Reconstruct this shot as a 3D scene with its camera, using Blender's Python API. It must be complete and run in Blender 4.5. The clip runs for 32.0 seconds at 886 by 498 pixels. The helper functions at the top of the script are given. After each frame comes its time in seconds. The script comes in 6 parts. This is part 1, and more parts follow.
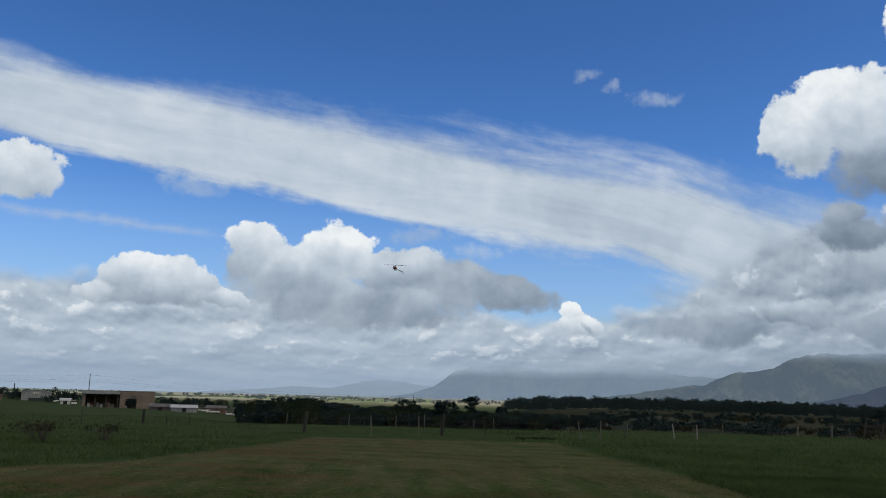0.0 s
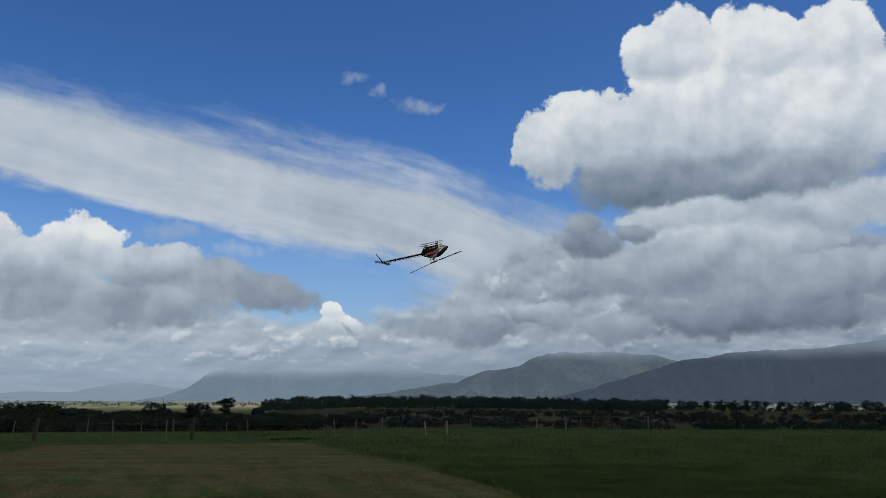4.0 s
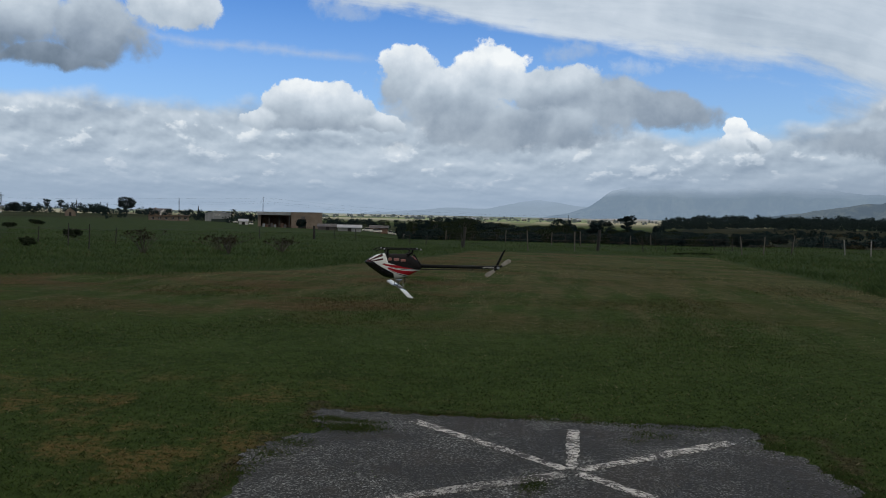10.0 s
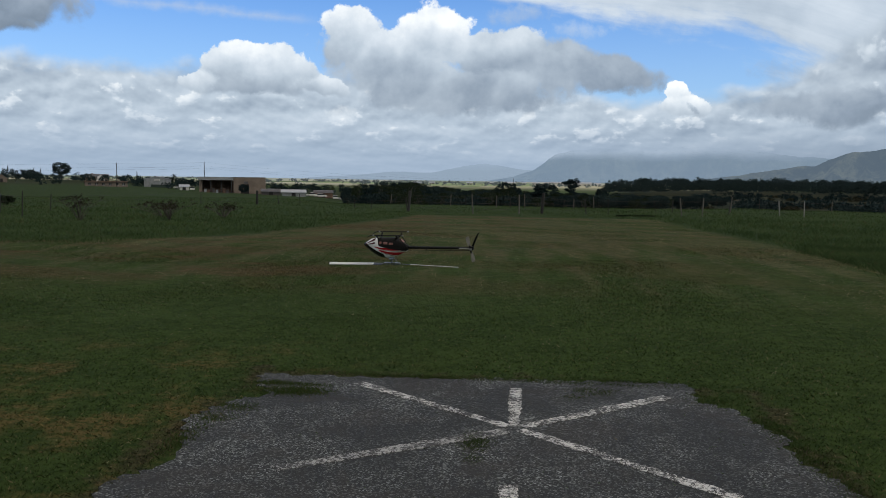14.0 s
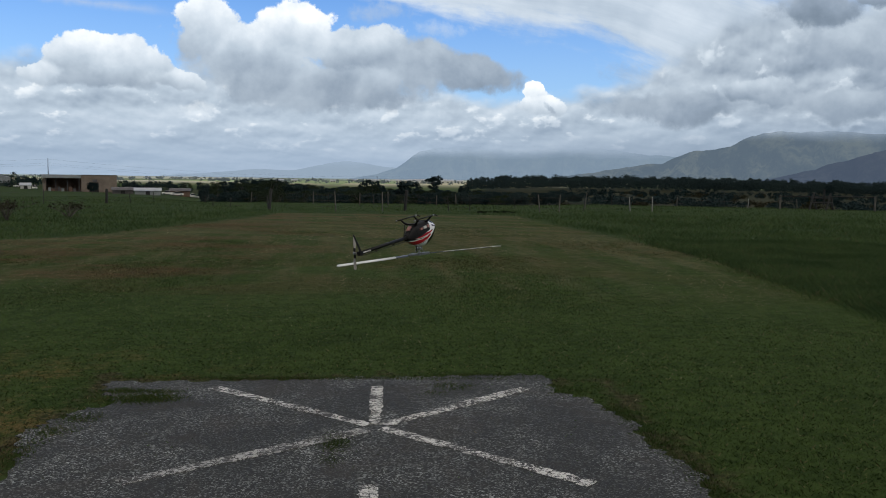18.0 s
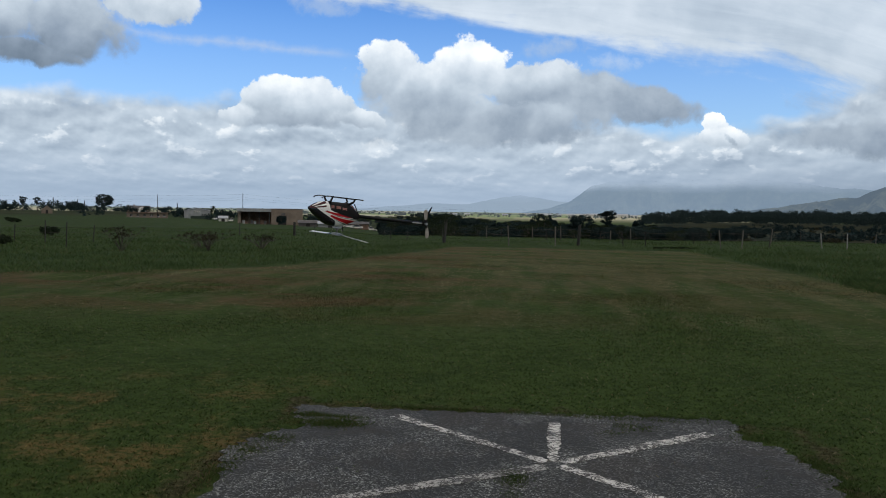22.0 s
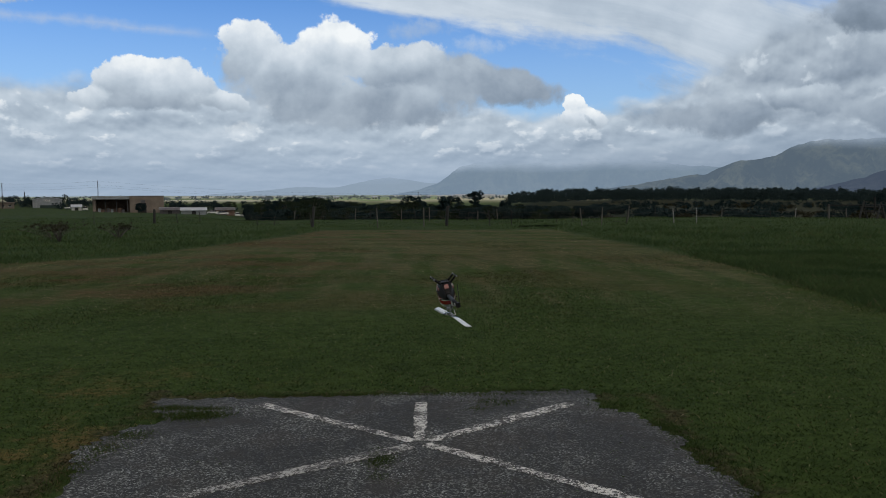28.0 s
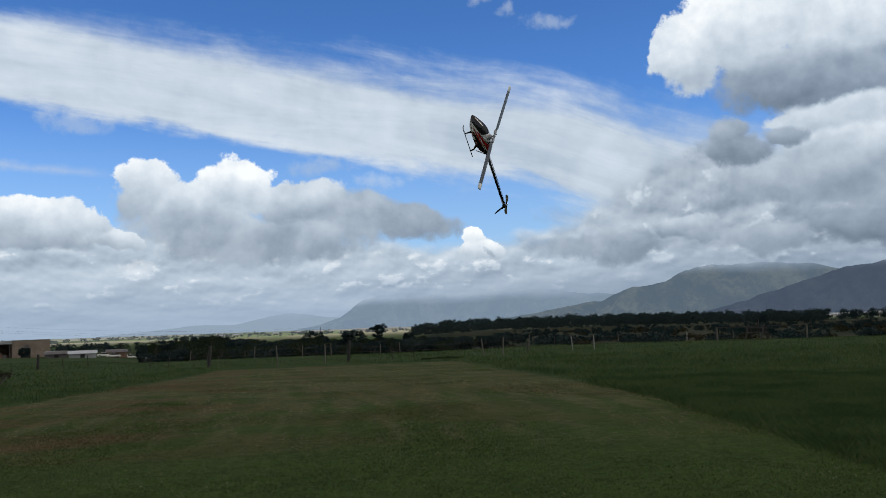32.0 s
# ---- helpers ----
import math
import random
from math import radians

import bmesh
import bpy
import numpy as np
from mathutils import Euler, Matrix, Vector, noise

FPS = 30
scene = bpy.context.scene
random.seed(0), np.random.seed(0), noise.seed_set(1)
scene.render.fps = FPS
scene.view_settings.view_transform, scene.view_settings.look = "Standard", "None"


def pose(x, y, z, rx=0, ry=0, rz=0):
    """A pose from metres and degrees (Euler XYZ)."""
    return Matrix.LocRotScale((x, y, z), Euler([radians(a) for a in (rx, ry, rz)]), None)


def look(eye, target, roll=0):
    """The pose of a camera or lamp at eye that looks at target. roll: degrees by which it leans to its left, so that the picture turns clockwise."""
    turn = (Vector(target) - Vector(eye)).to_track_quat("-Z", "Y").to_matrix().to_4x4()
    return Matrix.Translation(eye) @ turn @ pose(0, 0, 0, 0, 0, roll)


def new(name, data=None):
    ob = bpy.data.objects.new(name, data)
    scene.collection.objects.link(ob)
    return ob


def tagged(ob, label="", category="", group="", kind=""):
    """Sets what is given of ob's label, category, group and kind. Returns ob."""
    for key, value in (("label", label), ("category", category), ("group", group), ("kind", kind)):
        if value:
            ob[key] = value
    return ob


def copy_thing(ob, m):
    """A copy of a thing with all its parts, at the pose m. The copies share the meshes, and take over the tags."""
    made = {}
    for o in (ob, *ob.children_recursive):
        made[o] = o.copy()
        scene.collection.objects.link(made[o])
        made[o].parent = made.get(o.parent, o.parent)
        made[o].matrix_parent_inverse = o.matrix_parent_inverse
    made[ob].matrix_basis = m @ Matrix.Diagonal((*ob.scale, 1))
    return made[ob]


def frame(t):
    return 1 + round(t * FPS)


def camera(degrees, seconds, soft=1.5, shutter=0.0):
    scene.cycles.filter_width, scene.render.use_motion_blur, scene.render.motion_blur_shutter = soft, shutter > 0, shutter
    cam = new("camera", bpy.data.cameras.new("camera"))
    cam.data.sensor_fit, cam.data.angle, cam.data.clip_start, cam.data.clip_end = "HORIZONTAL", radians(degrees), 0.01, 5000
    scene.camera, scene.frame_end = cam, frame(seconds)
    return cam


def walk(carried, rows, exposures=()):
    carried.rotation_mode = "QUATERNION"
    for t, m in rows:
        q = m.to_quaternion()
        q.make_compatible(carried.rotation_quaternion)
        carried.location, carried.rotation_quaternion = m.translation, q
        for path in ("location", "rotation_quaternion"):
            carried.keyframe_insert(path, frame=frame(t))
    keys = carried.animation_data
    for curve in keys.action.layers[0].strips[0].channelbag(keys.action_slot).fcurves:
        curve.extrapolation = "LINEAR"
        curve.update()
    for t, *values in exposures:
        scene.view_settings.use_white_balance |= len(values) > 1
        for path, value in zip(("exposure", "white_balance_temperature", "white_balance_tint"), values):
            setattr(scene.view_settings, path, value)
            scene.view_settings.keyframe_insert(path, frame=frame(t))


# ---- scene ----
FOV = 56.18
cam = camera(FOV, 32.0, soft=0.95)
PATH = [
    (0.0, pose(-0.006, 0.007, 1.870, 100.03, -1.43, -0.00)),
    (0.5, pose(-0.012, 0.018, 1.863, 96.72, -1.02, -0.66)),
    (1.0, pose(-0.014, 0.031, 1.866, 95.92, -0.66, -0.88)),
    (1.5, pose(-0.001, 0.033, 1.873, 96.99, -0.50, -2.15)),
    (2.0, pose(0.010, 0.021, 1.875, 98.29, -0.28, -3.42)),
    (2.5, pose(0.025, 0.012, 1.877, 99.79, -0.05, -6.47)),
    (3.0, pose(0.053, 0.010, 1.886, 100.35, 0.01, -12.40)),
    (3.5, pose(0.071, 0.003, 1.864, 100.42, -0.23, -16.40)),
    (5.5, pose(0.097, -0.015, 1.816, 99.16, 0.85, -11.39)),
    (6.0, pose(0.078, -0.017, 1.781, 98.55, 0.37, -5.90)),
    (6.5, pose(0.046, -0.014, 1.761, 97.27, -0.31, -0.00)),
    (7.0, pose(0.017, -0.012, 1.732, 95.43, -0.93, 5.03)),
    (7.5, pose(-0.013, -0.013, 1.672, 92.33, -0.80, 8.58)),
    (8.0, pose(-0.017, -0.009, 1.686, 89.34, -0.53, 9.61)),
    (8.5, pose(-0.031, -0.017, 1.675, 88.39, -0.86, 9.97)),
    (9.0, pose(-0.036, -0.011, 1.668, 87.91, -0.99, 10.15)),
    (9.5, pose(-0.035, -0.010, 1.670, 87.87, -0.93, 10.64)),
    (10.0, pose(-0.048, -0.006, 1.663, 87.51, -1.19, 10.59)),
    (10.5, pose(-0.051, -0.014, 1.661, 87.56, -1.46, 10.26)),
    (11.0, pose(-0.051, -0.023, 1.664, 87.75, -1.47, 9.96)),
    (11.5, pose(-0.049, -0.019, 1.663, 87.74, -1.29, 9.93)),
    (12.0, pose(-0.049, -0.008, 1.655, 87.17, -1.31, 9.32)),
    (12.5, pose(-0.038, -0.016, 1.659, 86.46, -1.21, 7.92)),
    (13.0, pose(-0.030, -0.002, 1.651, 85.56, -1.11, 7.17)),
    (13.5, pose(-0.019, -0.031, 1.653, 85.18, -0.94, 6.92)),
    (15.5, pose(-0.029, 0.014, 1.645, 85.00, -0.90, 6.36)),
    (16.0, pose(-0.025, 0.028, 1.641, 84.65, -0.95, 5.46)),
    (16.5, pose(-0.021, 0.028, 1.640, 84.26, -0.89, 4.48)),
    (17.0, pose(-0.015, 0.040, 1.639, 84.30, -0.94, 3.06)),
    (17.5, pose(-0.000, 0.047, 1.641, 84.72, -0.96, 0.10)),
    (18.0, pose(0.022, 0.038, 1.642, 85.06, -0.78, -2.52)),
    (18.5, pose(0.021, 0.042, 1.641, 84.87, -0.51, -2.81)),
    (19.0, pose(0.020, 0.037, 1.644, 84.76, -0.41, -2.24)),
    (19.5, pose(0.018, 0.038, 1.642, 84.83, -0.33, -1.58)),
    (20.0, pose(0.012, 0.037, 1.642, 85.22, -0.37, 0.32)),
    (20.5, pose(-0.017, 0.013, 1.647, 85.83, -0.47, 4.43)),
    (21.0, pose(-0.026, -0.001, 1.650, 86.33, -0.48, 6.92)),
    (21.5, pose(-0.023, -0.000, 1.653, 86.78, -0.61, 7.17)),
    (22.0, pose(-0.043, -0.011, 1.655, 87.24, -0.90, 9.27)),
    (22.5, pose(-0.057, -0.017, 1.658, 87.49, -1.22, 11.76)),
    (23.0, pose(-0.064, -0.011, 1.659, 87.79, -1.36, 12.59)),
    (23.5, pose(-0.055, -0.023, 1.660, 88.14, -1.31, 10.64)),
    (24.0, pose(-0.037, -0.025, 1.668, 88.48, -1.22, 7.59)),
    (24.5, pose(-0.014, -0.021, 1.666, 88.69, -0.71, 3.89)),
    (25.0, pose(0.008, -0.019, 1.666, 88.16, -0.10, 0.70)),
    (25.5, pose(0.030, -0.006, 1.663, 87.84, 0.30, -0.63)),
    (27.5, pose(0.020, 0.003, 1.660, 86.87, 0.15, -0.19)),
    (28.0, pose(0.022, 0.008, 1.653, 86.08, 0.24, 0.30)),
    (28.5, pose(0.019, 0.016, 1.653, 85.57, 0.25, 0.62)),
    (29.0, pose(0.015, 0.021, 1.651, 85.48, 0.24, 1.34)),
    (29.5, pose(0.017, 0.018, 1.660, 88.33, 0.42, 1.77)),
    (30.0, pose(0.105, 0.020, 1.658, 92.02, 0.34, 1.34)),
    (30.5, pose(0.040, -0.022, 1.685, 90.67, 0.61, 0.68)),
    (31.0, pose(0.051, -0.043, 1.690, 90.80, 0.95, -1.37)),
    (31.5, pose(0.070, -0.046, 1.688, 92.52, 1.65, -4.20)),
    (32.0, pose(0.102, -0.058, 1.693, 95.08, 1.99, -6.35)),
]
# the camera's automatic exposure
EXPOSURES = [(0.0, -0.05), (1.0, 0.05), (2.0, -0.03), (2.5, -0.2), (3.0, -0.33), (3.5, -0.3), (5.5, -0.12), (6.5, -0.06), (8.0, 0.02), (11.0, 0.03), (13.0, 0.13), (16, 0.18), (20.0, 0.24), (23, 0.12), (24, 0.03), (25.0, 0.03), (28, 0.02), (29, 0.0), (30.0, -0.1), (31, 0.12), (32.0, 0.12)]
walk(cam, PATH, EXPOSURES)


# ---------------------------------------------------------------- node arithmetic
class Ex:
    """A number in a node tree; arithmetic on it makes Math nodes."""

    def __init__(self, tree, sock):
        self.tree, self.sock = tree, sock

    def op(self, kind, *others, clamp=False):
        n = self.tree.nodes.new("ShaderNodeMath")
        n.operation, n.use_clamp = kind, clamp
        for i, v in enumerate((self, *others)):
            if isinstance(v, Ex):
                self.tree.links.new(v.sock, n.inputs[i])
            else:
                n.inputs[i].default_value = v
        return Ex(self.tree, n.outputs[0])

    def __add__(self, o): return self.op("ADD", o)
    def __radd__(self, o): return self.op("ADD", o)
    def __sub__(self, o): return self.op("SUBTRACT", o)
    def __rsub__(self, o): return self.op("MULTIPLY", -1.0) + o
    def __mul__(self, o): return self.op("MULTIPLY", o)
    def __rmul__(self, o): return self.op("MULTIPLY", o)
    def __truediv__(self, o): return self.op("DIVIDE", o)
    def __pow__(self, o): return self.op("POWER", o)
    def maxi(self, o): return self.op("MAXIMUM", o)
    def mini(self, o): return self.op("MINIMUM", o)
    def absolute(self): return self.op("ABSOLUTE")
    def above(self, o): return self.op("GREATER_THAN", o)
    def below(self, o): return self.op("LESS_THAN", o)

    def step(self, a, b, lo=0.0, hi=1.0):
        """Smooth step from lo at a to hi at b."""
        n = self.tree.nodes.new("ShaderNodeMapRange")
        n.interpolation_type = "SMOOTHSTEP"
        self.tree.links.new(self.sock, n.inputs[0])
        for i, v in enumerate((a, b, lo, hi)):
            n.inputs[1 + i].default_value = v
        return Ex(self.tree, n.outputs[0])


def blend(tree, fac, a, b):
    """Mix two colours; each is a socket or a triple, fac an Ex or a number."""
    n = tree.nodes.new("ShaderNodeMix")
    n.data_type = "RGBA"
    for v, s in ((fac, n.inputs[0]), (a, n.inputs[6]), (b, n.inputs[7])):
        if isinstance(v, Ex):
            tree.links.new(v.sock, s)
        elif isinstance(v, tuple):
            s.default_value = (*v, 1)
        elif isinstance(v, (int, float)):
            s.default_value = v
        else:
            tree.links.new(v, s)
    return n.outputs[2]


def fractal(tree, vec, scale, detail=6.0, rough=0.55, distort=0.0, col=False):
    n = tree.nodes.new("ShaderNodeTexNoise")
    n.inputs["Scale"].default_value, n.inputs["Detail"].default_value = scale, detail
    n.inputs["Roughness"].default_value, n.inputs["Distortion"].default_value = rough, distort
    if vec is not None:
        tree.links.new(vec, n.inputs["Vector"])
    return n.outputs["Color"] if col else Ex(tree, n.outputs["Fac"])


def combine(tree, x, y, z):
    n = tree.nodes.new("ShaderNodeCombineXYZ")
    for i, v in enumerate((x, y, z)):
        if isinstance(v, Ex):
            tree.links.new(v.sock, n.inputs[i])
        else:
            n.inputs[i].default_value = v
    return n.outputs[0]


def split(tree, vec):
    n = tree.nodes.new("ShaderNodeSeparateXYZ")
    tree.links.new(vec, n.inputs[0])
    return [Ex(tree, o) for o in n.outputs]


# ---------------------------------------------------------------- sky and sun
SUN_HEIGHT, SUN_TURN = 52.0, 118.0
SKY_STRENGTH = 0.10
world = bpy.data.worlds.new("sky")
scene.world = world
world.use_nodes = True
wt = world.node_tree
wt.nodes.clear()
geo = wt.nodes.new("ShaderNodeTexCoord")
way = geo.outputs["Generated"]
dx, dy, dz = split(wt, way)
AZ = dx.op("ARCTAN2", dy) * (180 / math.pi)
EL = dz.op("ARCSINE") * (180 / math.pi)

nishita = wt.nodes.new("ShaderNodeTexSky")
nishita.sky_type, nishita.sun_disc = "NISHITA", False
nishita.sun_elevation, nishita.sun_rotation = radians(SUN_HEIGHT), radians(SUN_TURN)
nishita.air_density, nishita.dust_density, nishita.ozone_density = 1.0, 0.6, 2.5
scaled = wt.nodes.new("ShaderNodeVectorMath")
scaled.operation = "SCALE"
wt.links.new(nishita.outputs[0], scaled.inputs[0])
scaled.inputs["Scale"].default_value = SKY_STRENGTH
vivid = wt.nodes.new("ShaderNodeHueSaturation")
vivid.inputs["Saturation"].default_value, vivid.inputs["Value"].default_value = 1.15, 1.0
wt.links.new(scaled.outputs[0], vivid.inputs["Color"])
clear = wt.nodes.new("ShaderNodeVectorMath")
clear.operation = "MULTIPLY"
wt.links.new(vivid.outputs[0], clear.inputs[0])
clear.inputs[1].default_value = (0.66, 0.97, 1.40)
deep = wt.nodes.new("ShaderNodeVectorMath")
deep.operation = "SCALE"
wt.links.new(clear.outputs[0], deep.inputs[0])
wt.links.new(EL.step(9, 27, 1.0, 0.82).sock, deep.inputs["Scale"])
sky = blend(wt, EL.step(16, 3) * 0.42, deep.outputs[0], (0.46, 0.62, 0.80))

# ragged, billowing coordinates for the clouds
coarse = fractal(wt, way, 9.0, 3.0, 0.5, 0.0, col=True)
cx, cy, cz = split(wt, coarse)
fine = fractal(wt, way, 34.0, 7.0, 0.6, 0.3, col=True)
fx, fy, fz = split(wt, fine)
U = AZ + (cx - 0.5) * 5.0 + (fx - 0.5) * 2.0
V = EL + (cy - 0.5) * 3.0 + (fy - 0.5) * 1.3
V_CALM = EL + (cy - 0.5) * 3.0 + (fy - 0.5) * 0.55
grain = fractal(wt, way, 60.0, 8.0, 0.62, 0.2)
# light on the billows: the same field a little towards the light, less the field itself
shifted = wt.nodes.new("ShaderNodeVectorMath")
shifted.operation = "ADD"
wt.links.new(way, shifted.inputs[0])
shifted.inputs[1].default_value = (-0.010, 0.0, 0.018)
billow_a = fractal(wt, way, 13.0, 5.0, 0.50, 0.3)
billow_b = fractal(wt, shifted.outputs[0], 13.0, 5.0, 0.50, 0.3)
RELIEF = (billow_a - billow_b) * 1.5


def cloud_tone(s):
    """Cloud colour from its lightness: blue-grey in the shade, warm white in the light."""
    n = wt.nodes.new("ShaderNodeValToRGB")
    r = n.color_ramp
    r.elements[0].position, r.elements[0].color = 0.15, (0.105, 0.147, 0.200, 1)
    r.elements[1].position, r.elements[1].color = 1.0, (0.895, 0.93, 0.945, 1)
    for p, c in ((0.35, (0.255, 0.318, 0.40, 1)), (0.6, (0.465, 0.543, 0.625, 1)), (0.8, (0.65, 0.720, 0.79, 1))):
        r.elements.new(p).color = c
    wt.links.new(s.sock, n.inputs[0])
    return n.outputs[0]


# wide high sheet that covers the sky outside the view
veil = fractal(wt, way, 2.2, 6.0, 0.55, 0.4)
far_side = (AZ.absolute()).step(48, 62).maxi(EL.step(27, 36))
veil_cover = veil.step(0.30, 0.46) * far_side * 0.96
sky = blend(wt, veil_cover, sky, blend(wt, veil.step(0.35, 0.7), (0.27, 0.262, 0.245), (0.56, 0.54, 0.495)))

# cauliflower billows: rounded cells, and their light side
def billows(vec, scale, detail=3.0):
    n = wt.nodes.new("ShaderNodeTexVoronoi")
    n.feature = "SMOOTH_F1"
    n.inputs["Scale"].default_value, n.inputs["Smoothness"].default_value = scale, 0.35
    n.inputs["Detail"].default_value, n.inputs["Roughness"].default_value = detail, 0.55
    wt.links.new(vec, n.inputs["Vector"])
    return Ex(wt, n.outputs["Distance"])


BULGE = billows(way, 30.0, 5.0)
BULGE_LIGHT = billows(shifted.outputs[0], 30.0, 4.0) - billows(way, 30.0, 4.0)

# long slanting band of high cloud: feathered above, firmer below
axis = AZ * -0.14 + (AZ * AZ) * -0.0016 + 14.9 - AZ.step(11, 27, 0.0, 2.2)
off = EL - axis
tilt = fractal(wt, combine(wt, AZ * 0.050 + off * 0.035, off * 0.17, 3.0), 1.5, 7.0, 0.56, 0.4)
fibre = fractal(wt, combine(wt, AZ * 0.05 + off * 0.12, off * 0.42 - AZ * 0.02, 6.0), 1.8, 6.0, 0.6, 0.5)
spread = AZ.step(-30, 32, 3.3, 4.6) + AZ.step(11, 27, 0.0, 2.6)
inner = 1.0 - (off + (cy - 0.5) * 1.3).absolute() / spread + (tilt - 0.5) * 1.35 + (fibre - 0.5) * 0.55 + (grain - 0.5) * 0.22
feather = off.step(-1.0, 2.2, 0.42, 0.85)
band = ((inner + 0.06) / feather).step(0.0, 1.0)
sky = blend(wt, band * 0.95, sky, cloud_tone((tilt - 0.5) * 0.42 + 0.685 + (fibre - 0.5) * 0.30 + RELIEF * 0.18 + (grain - 0.5) * 0.05 - AZ.step(10, 36) * 0.07))
# thin streak below it
streak = ((EL + AZ * 0.08 - 8.75 + (cy - 0.5) * 1.5).absolute() * -1.6 + 0.75 + (grain - 0.5) * 1.2).step(0.0, 1.0)
sky = blend(wt, streak * AZ.step(-38, -28) * AZ.step(-14, -19) * 0.45, sky, (0.52, 0.58, 0.66))

# low decks of cloud in rows that thin out towards the horizon, lit from above
ROW_V = ((EL + 2.4).maxi(0.3)).op("LOGARITHM", math.e)


def deck(wide, tall, seed, lift, detail=6.0, shake=0.10):
    """Rows of cloud: how dense they are, and how much lighter their tops are than their undersides."""
    u, v = AZ * wide + (cx - 0.5) * shake, ROW_V * tall + (cy - 0.5) * shake
    body = fractal(wt, combine(wt, u, v, seed), 1.0, detail, 0.55, 0.0)
    here = fractal(wt, combine(wt, u, v, seed), 1.0, 3.0, 0.5, 0.0)
    over = fractal(wt, combine(wt, u - lift * 0.3, v + lift, seed), 1.0, 3.0, 0.5, 0.0)
    return body, here - over


wide_rows, wide_light = deck(0.15, 2.5, 2.0, 0.22)
fine_rows, fine_light = deck(0.52, 5.2, 7.0, 0.24, 5.0, 0.3)
low_top = AZ.step(-14, 8, 6.9, 5.4) + AZ.step(11, 24, 0.0, 5.2)
low_cover = (low_top - EL + (wide_rows - 0.5) * 3.6 + (fine_rows - 0.5) * 1.4).step(-0.5, 0.9)
shade = 0.585 + wide_light * 0.85 + fine_light * 0.50 + (wide_rows - 0.5) * -0.25 + (grain - 0.5) * 0.08 - AZ.step(11, 30) * 0.15
sky = blend(wt, low_cover * 0.96, sky, cloud_tone(shade))
puff = (fine_rows + (wide_rows - 0.5) * 0.5 + (0.92 - BULGE) * 0.12 + (grain - 0.5) * 0.12).step(0.55, 0.64) * (low_top - 0.2 - EL).step(0.0, 0.8) * EL.step(1.0, 2.4)
sky = blend(wt, puff * 0.70, sky, cloud_tone(0.76 + fine_light * 1.1 + wide_light * 0.3 - AZ.step(8, 30) * 0.20))
# rain haze near the horizon
sky = blend(wt, EL.step(5.2, 0.4) * 0.82, sky, (0.302, 0.395, 0.525))

sky = blend(wt, EL.step(4.4, 0.4) * AZ.step(0, 20) * 0.7, sky, (0.205, 0.265, 0.345))

# heaped clouds, lobe by lobe: the densest lobe gives the light of the place
DENS, LIGHT = None, None


def lobe(az, el, ra, re, top, base, firm=1.0):
    global DENS, LIGHT
    p, q = (U - az) / ra, (V - el) / re
    d = 1.0 * firm - (p * p + q * q)
    s = ((V_CALM - el) / re).step(-0.75, 0.75, base, top)
    if DENS is None:
        DENS, LIGHT = d, s
        return
    w = ((d - DENS) * 1.5 + 0.5).step(0.0, 1.0)
    DENS, LIGHT = DENS.maxi(d), LIGHT + (s - LIGHT) * w


# the large heap over the plain
lobe(-13.3, 9.0, 3.2, 2.4, 0.92, 0.46)
lobe(-10.3, 7.8, 5.2, 2.4, 0.86, 0.38)
lobe(-6.5, 9.5, 3.4, 2.3, 0.97, 0.60)
lobe(-2.9, 8.2, 4.0, 2.1, 0.74, 0.38)
lobe(-8.4, 6.2, 6.0, 1.9, 0.56, 0.38)
lobe(-3.6, 6.0, 6.2, 1.8, 0.54, 0.36)
lobe(0.9, 7.2, 4.6, 2.1, 0.52, 0.40)
lobe(4.6, 6.8, 4.4, 1.4, 0.44, 0.33)
# the smaller heap beside it
lobe(-21.6, 6.9, 2.2, 1.9, 0.92, 0.44)
lobe(-17.9, 6.7, 2.2, 1.7, 0.88, 0.46)
lobe(-19.8, 6.5, 2.6, 1.5, 0.88, 0.46)
lobe(-20.0, 5.7, 4.2, 0.9, 0.50, 0.34)
lobe(-15.6, 6.0, 2.6, 0.8, 0.78, 0.50)
lobe(-23.4, 6.1, 1.8, 0.9, 0.80, 0.52)
# grey-based cloud
lobe(-38.9, 11.2, 5.0, 3.2, 0.72, 0.28)
lobe(-33.3, 11.1, 4.6, 2.6, 0.60, 0.25)
lobe(-28.6, 13.4, 3.4, 1.9, 0.88, 0.60)
lobe(-36.0, 9.1, 4.2, 1.1, 0.34, 0.22)
# the tall tower with the dark base
lobe(32.5, 22.9, 3.2, 2.7, 0.97, 0.70)
lobe(37.9, 22.6, 4.4, 2.9, 1.00, 0.75)
lobe(43.1, 21.7, 4.0, 3.2, 1.00, 0.75)
lobe(27.0, 18.0, 5.0, 3.1, 0.92, 0.56)
lobe(23.6, 16.8, 3.0, 2.8, 0.86, 0.60)
lobe(34.7, 18.6, 6.4, 5.0, 1.0, 0.62)
lobe(41.6, 17.6, 7.2, 5.4, 1.0, 0.62)
lobe(30.6, 15.0, 7.0, 2.6, 0.52, 0.26)
lobe(36.4, 15.6, 3.6, 1.6, 0.44, 0.30)
lobe(39.0, 14.6, 8.8, 2.9, 0.54, 0.26)
lobe(25.6, 12.0, 2.0, 1.3, 0.46, 0.30)
lobe(26.0, 10.9, 3.2, 1.5, 0.40, 0.28)
lobe(29.4, 11.4, 2.4, 0.9, 0.42, 0.30)
lobe(33.5, 12.4, 6.5, 1.6, 0.74, 0.54)
